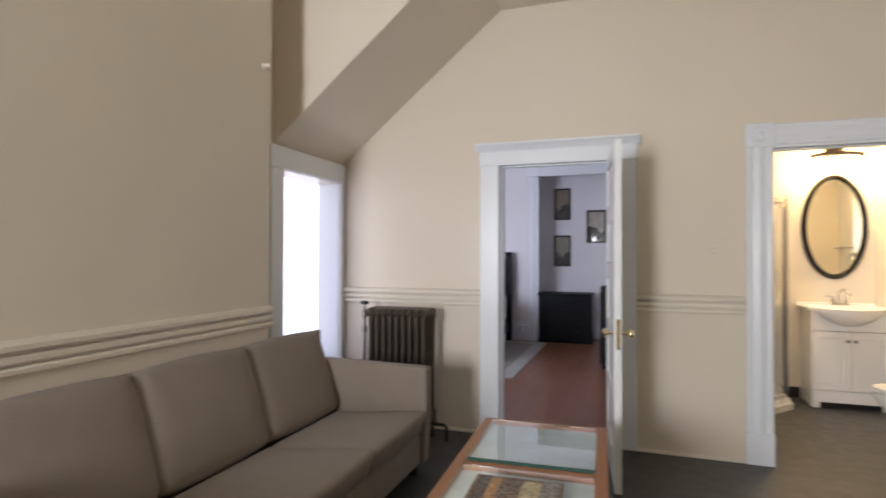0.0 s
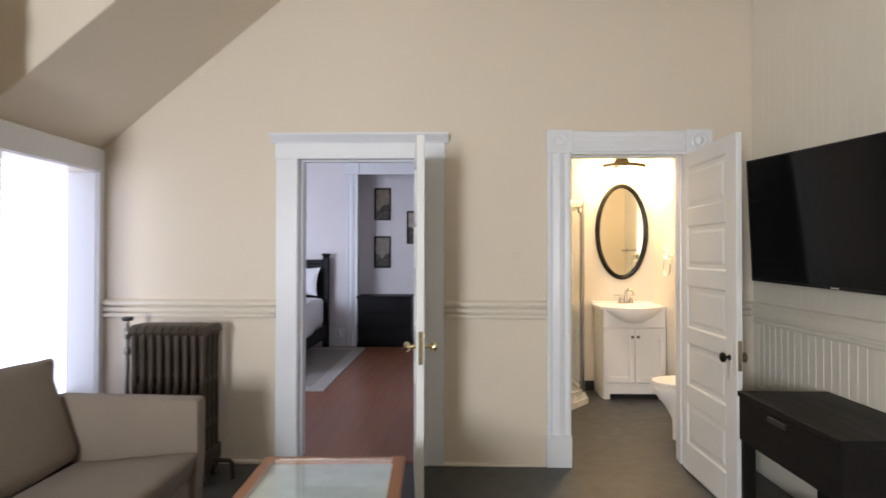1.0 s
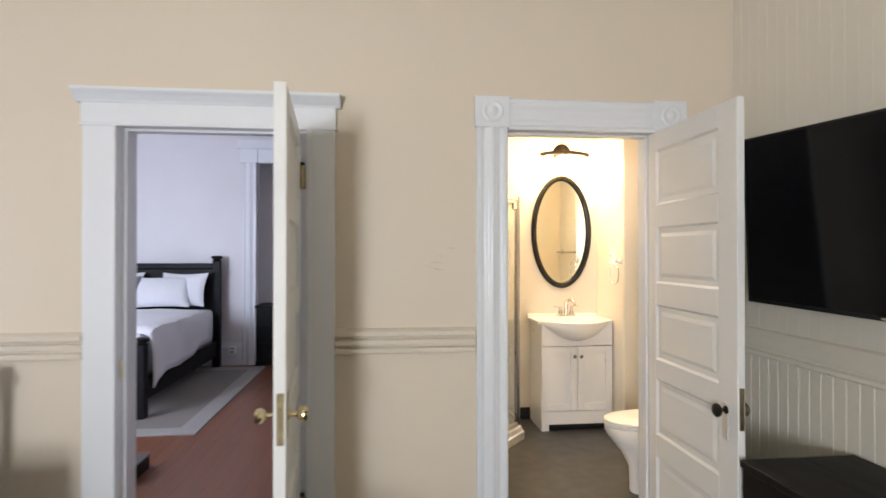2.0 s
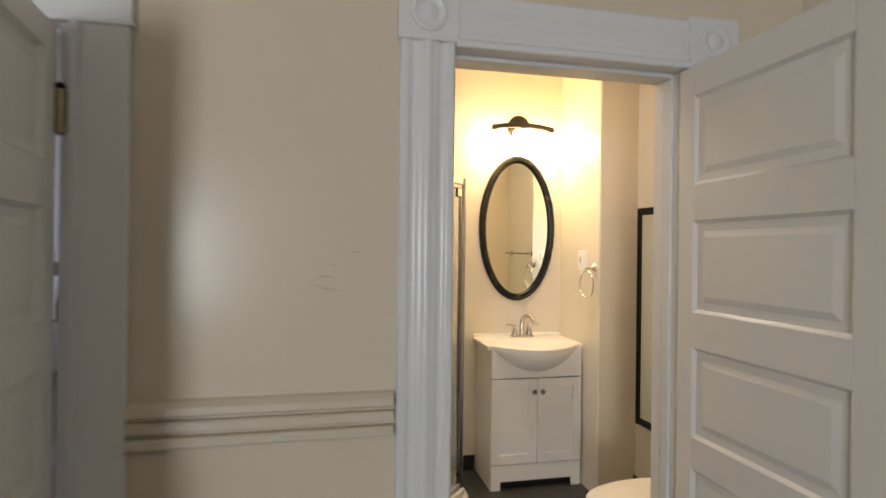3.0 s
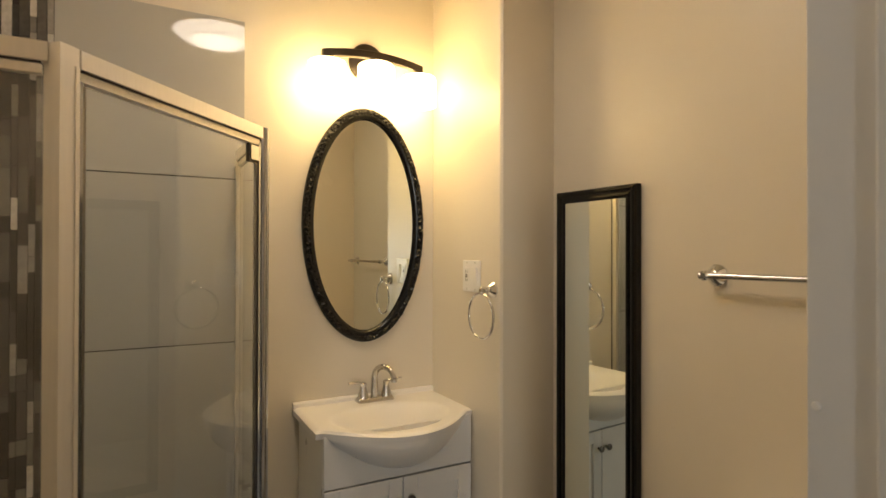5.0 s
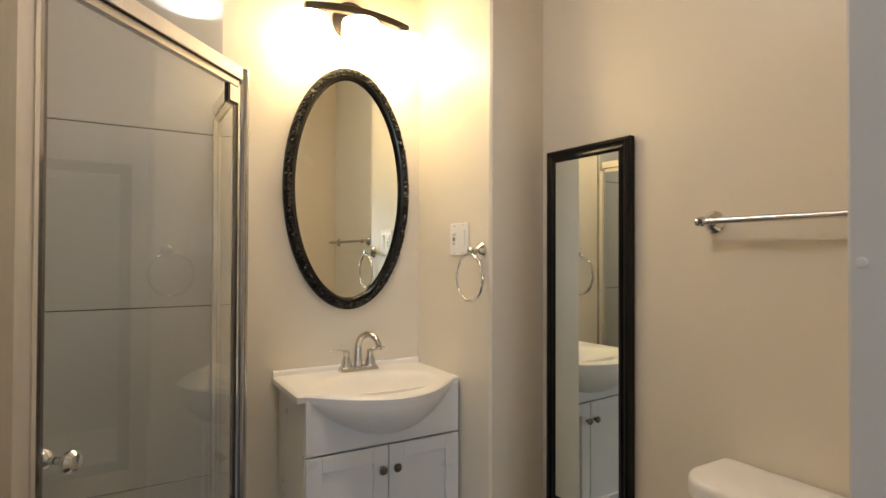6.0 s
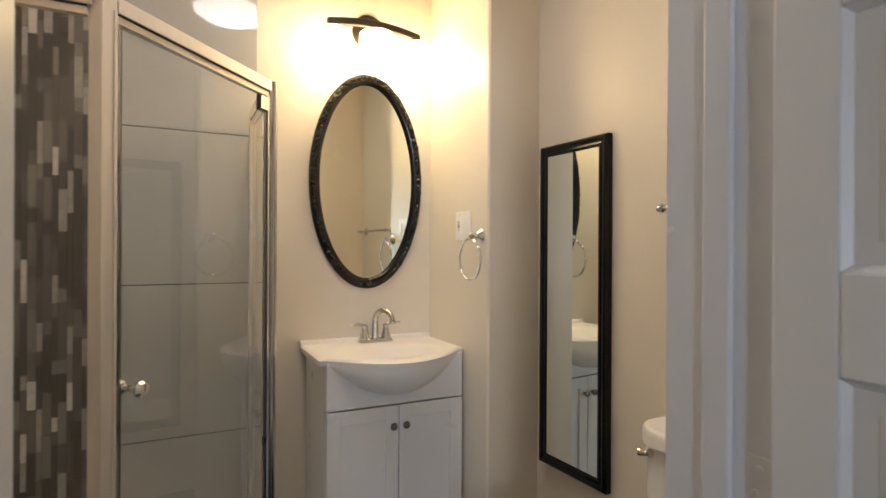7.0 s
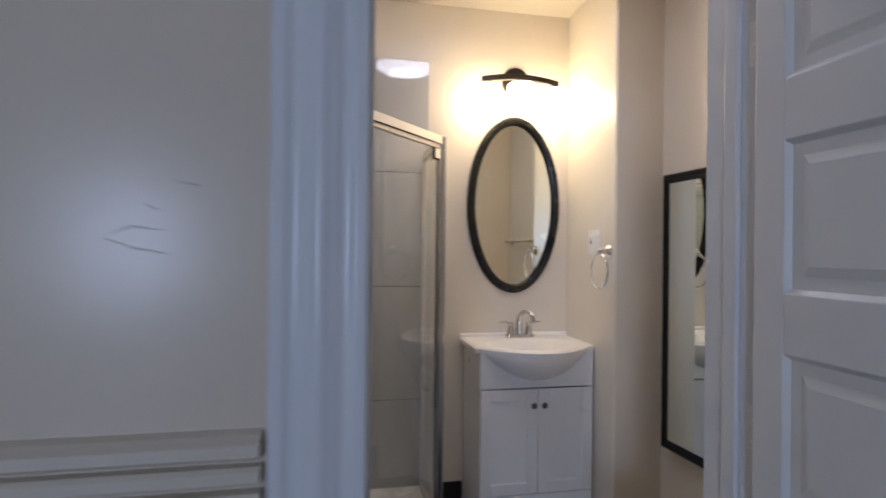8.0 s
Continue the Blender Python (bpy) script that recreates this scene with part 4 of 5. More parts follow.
def faucet():
    cx, cy, z = 1.880, 5.868, 0.8935
    d = thing("faucet", (cx, cy, z), "brushed nickel two-handle bathroom faucet on the sink", "faucet")
    base = box(cx - 0.079, cx + 0.079, cy - 0.027, cy + 0.027, z, z + 0.018, 0.006, 3)
    for v in base.verts:
        if v.co.z > z + 0.01:
            v.co.y = cy + (v.co.y - cy) * 0.86
            v.co.x = cx + (v.co.x - cx) * 0.96
    part("base", base, NICKEL, d, smooth=True)
    for s in (-1, 1):
        x = cx + s * 0.051
        h = part("handle", lathe([(0.023, 0.017), (0.021, 0.03), (0.014, 0.055), (0.012, 0.068), (0.014, 0.072), (0.014, 0.078), (0.006, 0.083)], (x, cy, z), "z", 16), NICKEL, d, smooth=True)
        part("lever", tube([(x, cy, z + 0.075), (x + s * 0.025, cy - 0.004, z + 0.083), (x + s * 0.055, cy - 0.008, z + 0.086), (x + s * 0.066, cy - 0.009, z + 0.084)], [0.007, 0.0055, 0.0045, 0.005], 10), NICKEL, h, smooth=True)
    pts = [(cx, cy + 0.004, z + 0.015), (cx, cy + 0.004, z + 0.085)]
    for k in range(11):
        a = math.pi * k / 10 * 0.93
        reach = 0.056 * (1 - math.cos(a))
        pts.append((cx + 0.42 * reach, cy + 0.004 - 0.91 * reach, z + 0.095 + 0.052 * math.sin(a)))
    part("spout", tube(pts, [0.017, 0.0145] + [0.0135 - 0.0002 * k for k in range(11)], 14), NICKEL, d, smooth=True)
    part("aerator", lathe([(0.012, 0), (0.013, 0.008), (0.012, 0.014)], (cx + 0.046, cy - 0.096, z + 0.092), "z", 12), NICKEL, d, smooth=True)


def vanity_light():
    d = thing("vanity_light", (1.868, BY, 2.32), "dark bronze three-lamp wall light with lit glass shades", "wall light")
    plate = lathe([(0.080, 0), (0.080, -0.012), (0.070, -0.020), (0.058, -0.023), (0.050, -0.030), (0.034, -0.034), (0.018, -0.050), (0.014, -0.060), (0.014, -0.118)], (1.862, BY, 2.316), "y", 32)
    part("wall_plate", plate, BRONZE, d, smooth=True)
    y, cx, half = BY - 0.130, 1.847, 0.214
    bm = bmesh.new()
    n = 24
    loops = []
    for i in range(n + 1):
        u = i / n * 2 - 1
        # a bar that arches up and bows forward in the middle
        x, z, yy = cx + half * u, 2.300 - 0.020 * u * u, y - 0.012 * (1 - u * u)
        loops.append([bm.verts.new((x, yy + p, z + q)) for p, q in ((-0.012, -0.012), (-0.009, -0.014), (0.009, -0.014), (0.012, -0.012), (0.012, 0.014), (0.009, 0.017), (-0.009, 0.017), (-0.012, 0.014))])
    for a, b in zip(loops, loops[1:]):
        for k in range(8):
            bm.faces.new((a[k], a[(k + 1) % 8], b[(k + 1) % 8], b[k]))
    bm.faces.new(loops[0]), bm.faces.new(loops[-1])
    part("bar", bm, BRONZE, d)
    for x in (1.652, 1.851, 2.045):
        u = (x - cx) / half
        zt, ys = 2.288 - 0.020 * u * u, y - 0.012 * (1 - u * u)
        g = part("lamp_holder", lathe([(0.014, zt), (0.016, zt - 0.010), (0.026, zt - 0.011), (0.028, zt - 0.019)], (x, ys, 0), "z", 18), BRONZE, d, smooth=True)
        part("shade", lathe([(0.028, zt - 0.019), (0.060, zt - 0.021), (0.070, zt - 0.026), (0.074, zt - 0.038), (0.075, zt - 0.140), (0.073, zt - 0.143), (0.070, zt - 0.140)], (x, ys, 0), "z", 28), SHADE, g, "glowing warm white glass shade", smooth=True)
        part("bulb", lathe([(0.069, zt - 0.132), (0.045, zt - 0.138), (0.002, zt - 0.140)], (x, ys, 0), "z", 20), BULB, g, "bright lit bulb in the shade", smooth=True)


def ceiling_light():
    c = (1.37, 4.91, BC)
    d = thing("ceiling_light", c, "round flush ceiling light with swirled glass, lit", "ceiling light")
    part("rim", lathe([(0.226, 0), (0.226, -0.012), (0.216, -0.020), (0.212, -0.010)], c, "z", 48), NICKEL, d, smooth=True)
    part("glass", lathe([(0.210, -0.012), (0.200, -0.030), (0.172, -0.048), (0.128, -0.060)], c, "z", 48), RINGGLOW, d, "dimmer lit rim of the glass bowl", smooth=True)
    part("diffuser", lathe([(0.127, -0.0605), (0.083, -0.067), (0.040, -0.070), (0.002, -0.071)], c, "z", 48), DISC, d, "lit white glass bowl", smooth=True)
    for k in range(7):
        pts = []
        for i in range(25):
            a = k * 0.9 + i * 0.11
            r = 0.203 - (0.050 + 0.012 * (k % 3)) * math.sin(math.pi * i / 24)
            z = -0.016 - 0.058 * (1 - (r / 0.210) ** 2) ** 0.9 - 0.004
            pts.append((c[0] + r * math.cos(a), c[1] + r * math.sin(a), c[2] + z - 0.002))
        part("swirl", tube(pts, 0.0026, 6), PEWTER, d, "thin grey swirl on the glass", smooth=True)


def switch_plate():
    d = thing("switch_plate", (2.183, 5.585, 1.418), "white plastic wall plate with an outlet and a rocker switch", "switch plate")
    x = 2.183
    part("plate", box(x - 0.006, x, 5.522, 5.652, 1.356, 1.481, 0.003), PLASTIC, d)
    part("outlet", box(x - 0.009, x - 0.0058, 5.600, 5.634, 1.386, 1.452, 0.001), PLASTIC, d)
    part("rocker", prism([(x - 0.0058, 1.384), (x - 0.0085, 1.384), (x - 0.0135, 1.454), (x - 0.0058, 1.454)], "y", 5.540, 5.574), PLASTIC, d)
    for z in (1.402, 1.436):
        for y in (5.611, 5.623):
            part("slot", box(x - 0.0096, x - 0.0089, y - 0.0015, y + 0.0015, z - 0.005, z + 0.005), DARKSLOT, d, "dark socket slot")
    for z in (1.415, 1.423):
        part("button", box(x - 0.0105, x - 0.0089, 5.609, 5.625, z - 0.003, z + 0.003, 0.0005), DARKSLOT, d, "dark test button")
    for y in (5.557, 5.617):
        for z in (1.366, 1.471):
            part("screw", lathe([(0.003, 0), (0.003, -0.001), (0.001, -0.0015)], (x - 0.0059, y, z), "x", 8), NICKEL, d)


def rosette_mount(d, x, y, z, reach):
    """A round wall mount that stands out along -x."""
    part("mount", lathe([(0.031, 0), (0.031, -0.006), (0.026, -0.010), (0.021, -0.018), (0.011, -0.024), (0.010, -reach + 0.012), (0.014, -reach + 0.006), (0.014, -reach - 0.008), (0.007, -reach - 0.014)], (x, y, z), "x", 22),
         CHROME, d, smooth=True)


def towel_ring():
    d = thing("towel_ring", (2.183, 5.435, 1.372), "chrome towel ring on a round wall mount", "towel ring")
    rosette_mount(d, 2.183, 5.436, 1.372, 0.045)
    c, r = Vector((2.133, 5.444, 1.276)), 0.084
    dirx = Vector((0.0, 1.0, 0))
    part("ring", tube([c + r * (math.cos(a) * dirx + math.sin(a) * Vector((0, 0, 1))) for a in [2 * math.pi * i / 48 for i in range(48)]], 0.0052, 10, closed=True), CHROME, d, smooth=True)


def towel_bar():
    d = thing("towel_bar", (2.46, 4.45, 1.452), "chrome towel bar on the wall above the toilet", "towel bar")
    for y in (4.712, 4.15):
        rosette_mount(d, 2.46, y, 1.449, 0.052)
    part("bar", lathe([(0.008, -0.62), (0.0085, -0.6), (0.0085, 0.006), (0.011, 0.010), (0.012, 0.016), (0.006, 0.022)], (2.406, 4.712, 1.449), "y", 14), NICKEL, d, smooth=True)


def long_mirror():
    y0, y1, z0, z1, x = 4.982, 5.350, 0.444, 1.738, 2.456
    d = thing("wall_mirror", (x, y0, z0), "narrow tall mirror in a black frame hung on the wall", "mirror")
    lean = Matrix.Translation((x, y0, 0)) @ Matrix.Rotation(radians(3.0), 4, "Z") @ Matrix.Translation((-x, -y0, 0))
    w = 0.044
    prof = [(0, 0), (0, -0.022), (0.004, -0.028), (0.012, -0.031), (0.020, -0.029), (0.026, -0.025), (0.034, -0.026), (0.040, -0.025), (w, -0.0235), (w, 0)]

    def mitred(a, sgn, axis, lo, hi, along, across):
        pts = [((x + h, a + sgn * u)) for u, h in prof]
        bm = prism(pts, axis, lo, hi)
        for v in bm.verts:
            u = abs(v.co[across] - a)
            v.co[along] = lo + u if v.co[along] < (lo + hi) / 2 else hi - u
        return turned(bm, lean)
    for a, sgn in ((y0, 1), (y1, -1)):
        part("frame_side", mitred(a, sgn, "z", z0, z1, 2, 1), BLACKFRAME, d)
    for a, sgn in ((z0, 1), (z1, -1)):
        part("frame_end", mitred(a, sgn, "y", y0, y1, 1, 2), BLACKFRAME, d)
    glass = box(x - 0.0225, x - 0.016, y0 + w - 0.002, y1 - w + 0.002, z0 + w - 0.002, z1 - w + 0.002)
    part("mirror_glass", turned(glass, lean), MIRROR, d, "mirror glass")


def toilet():
    cy = 4.445
    d = thing("toilet", (2.05, cy, 0), "white porcelain toilet with a closed lid", "toilet")
    tank = box(2.262, 2.445, cy - 0.215, cy + 0.215, 0.39, 0.769, 0.03, 4)
    for v in tank.verts:
        k = (0.795 - v.co.z) / 0.4
        v.co.y = cy + (v.co.y - cy) * (1 - 0.07 * k)
        if v.co.x < 2.35:
            v.co.x += 0.012 * k - 0.020 * (1 - ((v.co.y - cy) / 0.22) ** 2)
    part("tank", tank, PORCELAIN, d, smooth=True)
    rim = []
    for qx, qy, a0 in ((2.432, 0.212, 0), (2.318, 0.150, 90), (2.318, -0.150, 180), (2.432, -0.212, 270)):
        r = 0.020 if qx > 2.4 else 0.082
        for k in range(9):
            a = radians(a0 + k * 11.25)
            rim.append((qx + r * math.cos(a), cy + qy + r * math.sin(a)))
    for k, (px, py) in enumerate(rim):            # the front bows out a little
        if px < 2.33:
            rim[k] = (px - 0.020 * max(0, 1 - ((py - cy) / 0.20) ** 2), py)
    lid = bmesh.new()
    mx = 2.345
    rows = []
    for z, k in ((0.770, 0.965), (0.775, 1.0), (0.803, 1.0), (0.813, 0.985), (0.819, 0.95), (0.822, 0.88), (0.823, 0.4)):
        rows.append([lid.verts.new((mx + (px - mx) * k, cy + (py - cy) * (1 - (1 - k) * 0.45), z)) for px, py in rim])
    for a, b in zip(rows, rows[1:]):
        for k in range(len(rim)):
            q = (k + 1) % len(rim)
            lid.faces.new((a[k], a[q], b[q], b[k]))
    lid.faces.new(rows[0]), lid.faces.new(rows[-1])
    part("tank_lid", lid, PORCELAIN, d, smooth=True)
    fl = part("flush_lever", lathe([(0.012, 0), (0.013, -0.006), (0.010, -0.010), (0.006, -0.018)], (2.262, cy + 0.176, 0.744), "x", 14), NICKEL, d, "chrome flush lever", smooth=True)
    part("lever_arm", tube([(2.246, cy + 0.176, 0.744), (2.245, cy + 0.190, 0.743), (2.246, cy + 0.204, 0.741)], [0.006, 0.010, 0.012], 10), NICKEL, fl, smooth=True)

    def outline(z, front, back, half, n=40, pinch=0.0):
        pts = []
        for i in range(n):
            a = 2 * math.pi * i / n
            c, s = math.cos(a), math.sin(a)
            x = 2.0 + (back - 2.0) * c if c > 0 else 2.0 + (2.0 - front) * c
            pts.append((x, cy + half * (abs(s) ** (0.9 if c < 0 else 0.75)) * (1 if s > 0 else -1), z))
        return pts
    bm = bmesh.new()
    rows = []
    for z, f, b, h in ((0.0, 1.80, 2.32, 0.105), (0.05, 1.80, 2.32, 0.10), (0.15, 1.795, 2.30, 0.098), (0.24, 1.75, 2.28, 0.12), (0.30, 1.70, 2.27, 0.15), (0.35, 1.660, 2.27, 0.172), (0.385, 1.645, 2.27, 0.182), (0.405, 1.645, 2.27, 0.184), (0.408, 1.66, 2.26, 0.175)):
        rows.append([bm.verts.new(p) for p in outline(z, f, b, h)])
    for a, b in zip(rows, rows[1:]):
        for i in range(40):
            bm.faces.new((a[i], a[(i + 1) % 40], b[(i + 1) % 40], b[i]))
    bm.faces.new(rows[0]), bm.faces.new(rows[-1])
    part("bowl", bm, PORCELAIN, d, smooth=True)
    for name, z0, z1, f in (("seat", 0.410, 0.424, 1.640), ("lid", 0.4255, 0.445, 1.644)):
        bm = bmesh.new()
        rows = [[bm.verts.new(p) for p in outline(z, f + k, 2.215, 0.186 - k)] for z, k in ((z0, 0.006), (z0 + 0.004, 0.0), (z1 - 0.005, 0.0), (z1, 0.012))]
        for a, b in zip(rows, rows[1:]):
            for i in range(40):
                bm.faces.new((a[i], a[(i + 1) % 40], b[(i + 1) % 40], b[i]))
        bm.faces.new(rows[0]), bm.faces.new(rows[-1])
        part(name, bm, PORCELAIN, d, smooth=True)
    for y in (cy - 0.075, cy + 0.075):
        part("hinge_cap", lathe([(0.018, 0.409), (0.018, 0.45), (0.012, 0.455)], (2.232, y, 0), "z", 14), PORCELAIN, d, smooth=True)


def shower():
    A, B = Vector((0.902, 4.935)), Vector((1.348, 5.452))     # the two corner posts
    zb, zt = 0.105, 1.888
    d = thing("shower_enclosure", (0.9, 5.4, 0), "neo-angle corner shower with clear glass and satin metal frame", "shower")
    pan = prism([(0.442, 4.905), (0.915, 4.905), (1.378, 5.440), (1.378, BY - 0.013), (0.442, BY - 0.013)], "z", 0, 0.10)
    bmesh.ops.bevel(pan, geom=[e for e in pan.edges if all(v.co.z > 0.05 for v in e.verts)], offset=0.015, segments=3, profile=0.6, affect="EDGES")
    part("shower_pan", pan, ACRYLIC, d, "white acrylic shower base", smooth=True)
    step = prism([(0.442, 4.885), (0.925, 4.885), (1.40, 5.432), (1.40, BY - 0.013), (1.379, BY - 0.013), (1.379, 5.4395), (0.9155, 4.9045), (0.442, 4.9045)], "z", 0, 0.055)
    part("base_skirt", step, ACRYLIC, d)

    def run(p, q, z0, z1, thick, name, material, inset=0.0, parent=d, label="", shadow=True, off=0.0):
        u = (q - p).normalized()
        nn = Vector((u.y, -u.x)) * off
        p2, q2 = p + u * inset + nn, q - u * inset + nn
        n = Vector((-u.y, u.x)) * thick / 2
        pts = [tuple(p2 + n), tuple(q2 + n), tuple(q2 - n), tuple(p2 - n)]
        return part(name, prism(pts, "z", z0, z1), material, parent, label, shadow=shadow)
    L, R = Vector((0.442, 4.935)), Vector((1.348, BY - 0.012))
    # posts: the near one broad and flat with a bead, the hinge one a slim chrome tube
    u = (B - A).normalized()
    post = run(A - u * 0.021, A + u * 0.019, zb, zt, 0.036, "post", ALU)
    run(A + u * 0.010, A + u * 0.0185, zb, zt - 0.036, 0.041, "bead", ALU, 0, post)
    k = 14
    pts = [(B.x + 0.021 * math.cos(2 * math.pi * (i + 0.5) / k), B.y + 0.021 * math.sin(2 * math.pi * (i + 0.5) / k)) for i in range(k)]
    # hinge post and door stiles take the chrome with dark reflections in its colour
    part("post", prism(pts, "z", zb, zt), SHADEDCHROME, d, smooth=True)
    for p, q in ((L, A), (A, B), (B, R)):
        run(p, q, zt - 0.036, zt - 0.001, 0.036, "header_rail", ALU, 0.024 if p is A else 0.02)
        # a thin dark strip imitates the shaded gap between header and channel
        run(p, q, zt - 0.0395, zt - 0.0365, 0.030, "header_gasket", BRONZE, 0.03, label="dark strip in place of the shadow gap under the header")
        run(p, q, zt - 0.057, zt - 0.040, 0.020, "header_channel", ALU, 0.03)
        run(p, q, zb - 0.003, zb + 0.025, 0.034, "sill_rail", ALU, 0.024)
    run(L, L + Vector((0.02, 0)), zb, zt - 0.05, 0.03, "wall_profile", ALU)
    run(R - Vector((0, 0.02)), R, zb, zt - 0.05, 0.03, "wall_profile", ALU)
    run(L, A, zb + 0.026, zt - 0.05, 0.006, "fixed_pane", GLASS, 0.03, label="clear glass pane", shadow=False)
    run(B, R, zb + 0.026, zt - 0.05, 0.006, "fixed_pane", GLASS, 0.024, label="clear glass pane", shadow=False)
    door = run(A, B, zb + 0.03, zt - 0.062, 0.006, "door_pane", GLASS, 0.045, label="clear glass shower door", shadow=False)
    run(A + u * 0.0215, A + u * 0.036, zb + 0.03, zt - 0.05, 0.020, "door_stile", SHADEDCHROME, 0, door, "chrome door edge profile")
    run(A + u * 0.0365, A + u * 0.047, zb + 0.03, zt - 0.062, 0.010, "door_seal", PEWTER, 0, door, "grey vertical door seal")
    run(B - u * 0.043, B - u * 0.034, zb + 0.03, zt - 0.062, 0.012, "hinge_seal", PEWTER, 0, door, "grey hinge side seal")
    run(B - u * 0.0335, B - u * 0.0215, zb + 0.03, zt - 0.05, 0.020, "hinge_stile", SHADEDCHROME, 0, door, "chrome hinge profile")
    h = B - u * 0.055
    run(h - u * 0.026, h + u * 0.034, zt - 0.112, zt - 0.058, 0.014, "pivot_plate", BRONZE, 0, door, "dark pivot backing plate")
    run(h - u * 0.02, h + u * 0.02, zt - 0.105, zt - 0.062, 0.022, "pivot_block", CHROME, 0, door, "chrome pivot block")
    n = Vector((u.y, -u.x, 0))
    for s in (1, -1):
        pts = [(0.007, 0.003), (0.007, 0.014), (0.013, 0.018), (0.019, 0.026), (0.020, 0.034), (0.014, 0.042), (0.003, 0.044)]
        bm = lathe(pts, (0, 0, 0), "z", 32)
        m = Matrix.Translation(Vector((A.x, A.y, 0.985)) + Vector((u.x, u.y, 0)) * 0.078) @ (n * s).to_track_quat("Z", "Y").to_matrix().to_4x4()
        part("knob", turned(bm, m), CHROME, door, "chrome shower door knob", smooth=True)


oval_mirror()
vanity()
sink()
faucet()
vanity_light()
ceiling_light()
switch_plate()
towel_ring()
towel_bar()
long_mirror()
toilet()
shower()


# ---- bedroom things ----
def bed():
    x0, x1, yf, yh = -3.52, -1.735, 6.20, 8.44
    d = thing("bed", ((x0 + x1) / 2, 7.3, 0), "black wooden four-post bed made up in white bedding", "bed")

    def post(x, y, top):
        box_ = box(x - 0.045, x + 0.045, y - 0.045, y + 0.045, 0.0125, top - 0.06, 0.006)
        p = part("post", box_, BLACKWOOD, d)
        part("post_cap", lathe([(0.040, top - 0.062), (0.058, top - 0.056), (0.050, top - 0.046), (0.044, top - 0.034), (0.066, top - 0.022), (0.070, top - 0.010), (0.062, top + 0.004), (0.03, top + 0.010)], (x, y, 0), "z", 20), BLACKWOOD, p, smooth=True)
    for x in (x0 + 0.045, x1 - 0.045):
        post(x, yh - 0.045, 1.395)
        post(x, yf + 0.045, 0.70)
    part("headboard", box(x0 + 0.091, x1 - 0.091, yh - 0.07, yh - 0.03, 0.35, 1.24, 0.005), BLACKWOOD, d)
    part("head_rail", box(x0 + 0.091, x1 - 0.091, yh - 0.085, yh - 0.01, 1.2405, 1.31, 0.012), BLACKWOOD, d)
    part("footboard", box(x0 + 0.091, x1 - 0.091, yf + 0.03, yf + 0.06, 0.30, 0.56, 0.005), BLACKWOOD, d)
    part("foot_rail", box(x0 + 0.091, x1 - 0.091, yf + 0.01, yf + 0.08, 0.5605, 0.60, 0.010), BLACKWOOD, d)
    part("foot_rail", box(x0 + 0.091, x1 - 0.091, yf + 0.02, yf + 0.07, 0.24, 0.2995, 0.008), BLACKWOOD, d)
    for x in (x0 + 0.03, x1 - 0.06):
        part("side_rail", box(x, x + 0.03, yf + 0.091, yh - 0.091, 0.15, 0.34, 0.005), BLACKWOOD, d)
    part("mattress", box(x0 + 0.065, x1 - 0.065, yf + 0.10, yh - 0.09, 0.34, 0.74, 0.06, 4), LINEN, d, smooth=True)


def bedding():
    d = thing("duvet", (-2.63, 7.2, 0.74), "white cotton duvet draped over the bed", "bedding")
    bm = bmesh.new()
    xs, ys = 44, 40
    grid = []
    for i in range(xs + 1):
        u = i / xs * 2 - 1
        col = []
        for j in range(ys + 1):
            v = j / ys
            y = 6.335 + v * 1.52
            half = 0.87
            s = u * 1.30
            wob = 0.012 * noise.noise(Vector((u * 3, v * 4, 0.3))) + 0.006 * noise.noise(Vector((u * 9, v * 11, 2.3)))
            a = abs(s)
            hem = 0.30 + 0.12 * v + 0.02 * math.sin(v * 9)
            if a <= half:
                x, z = s, 0.800 - 0.02 * (a / half) ** 4
            else:
                t = (a - half) / (1.30 - half)
                x = math.copysign(half + 0.055 * math.sin(min(1, t * 2) * math.pi / 2) + 0.012 * math.sin(v * 22), s)
                z = 0.78 - (0.78 - hem) * t
            if v < 0.06:
                z -= 0.05 * (1 - v / 0.06) ** 2
            col.append(bm.verts.new((-2.6275 + x + wob, y, z + wob)))
        grid.append(col)
    for i in range(xs):
        for j in range(ys):
            bm.faces.new((grid[i][j], grid[i + 1][j], grid[i + 1][j + 1], grid[i][j + 1]))
    ob = part("cover", bm, LINEN, d, smooth=True)
    so = ob.modifiers.new("thickness", "SOLIDIFY")
    so.thickness, so.offset = 0.018, -1


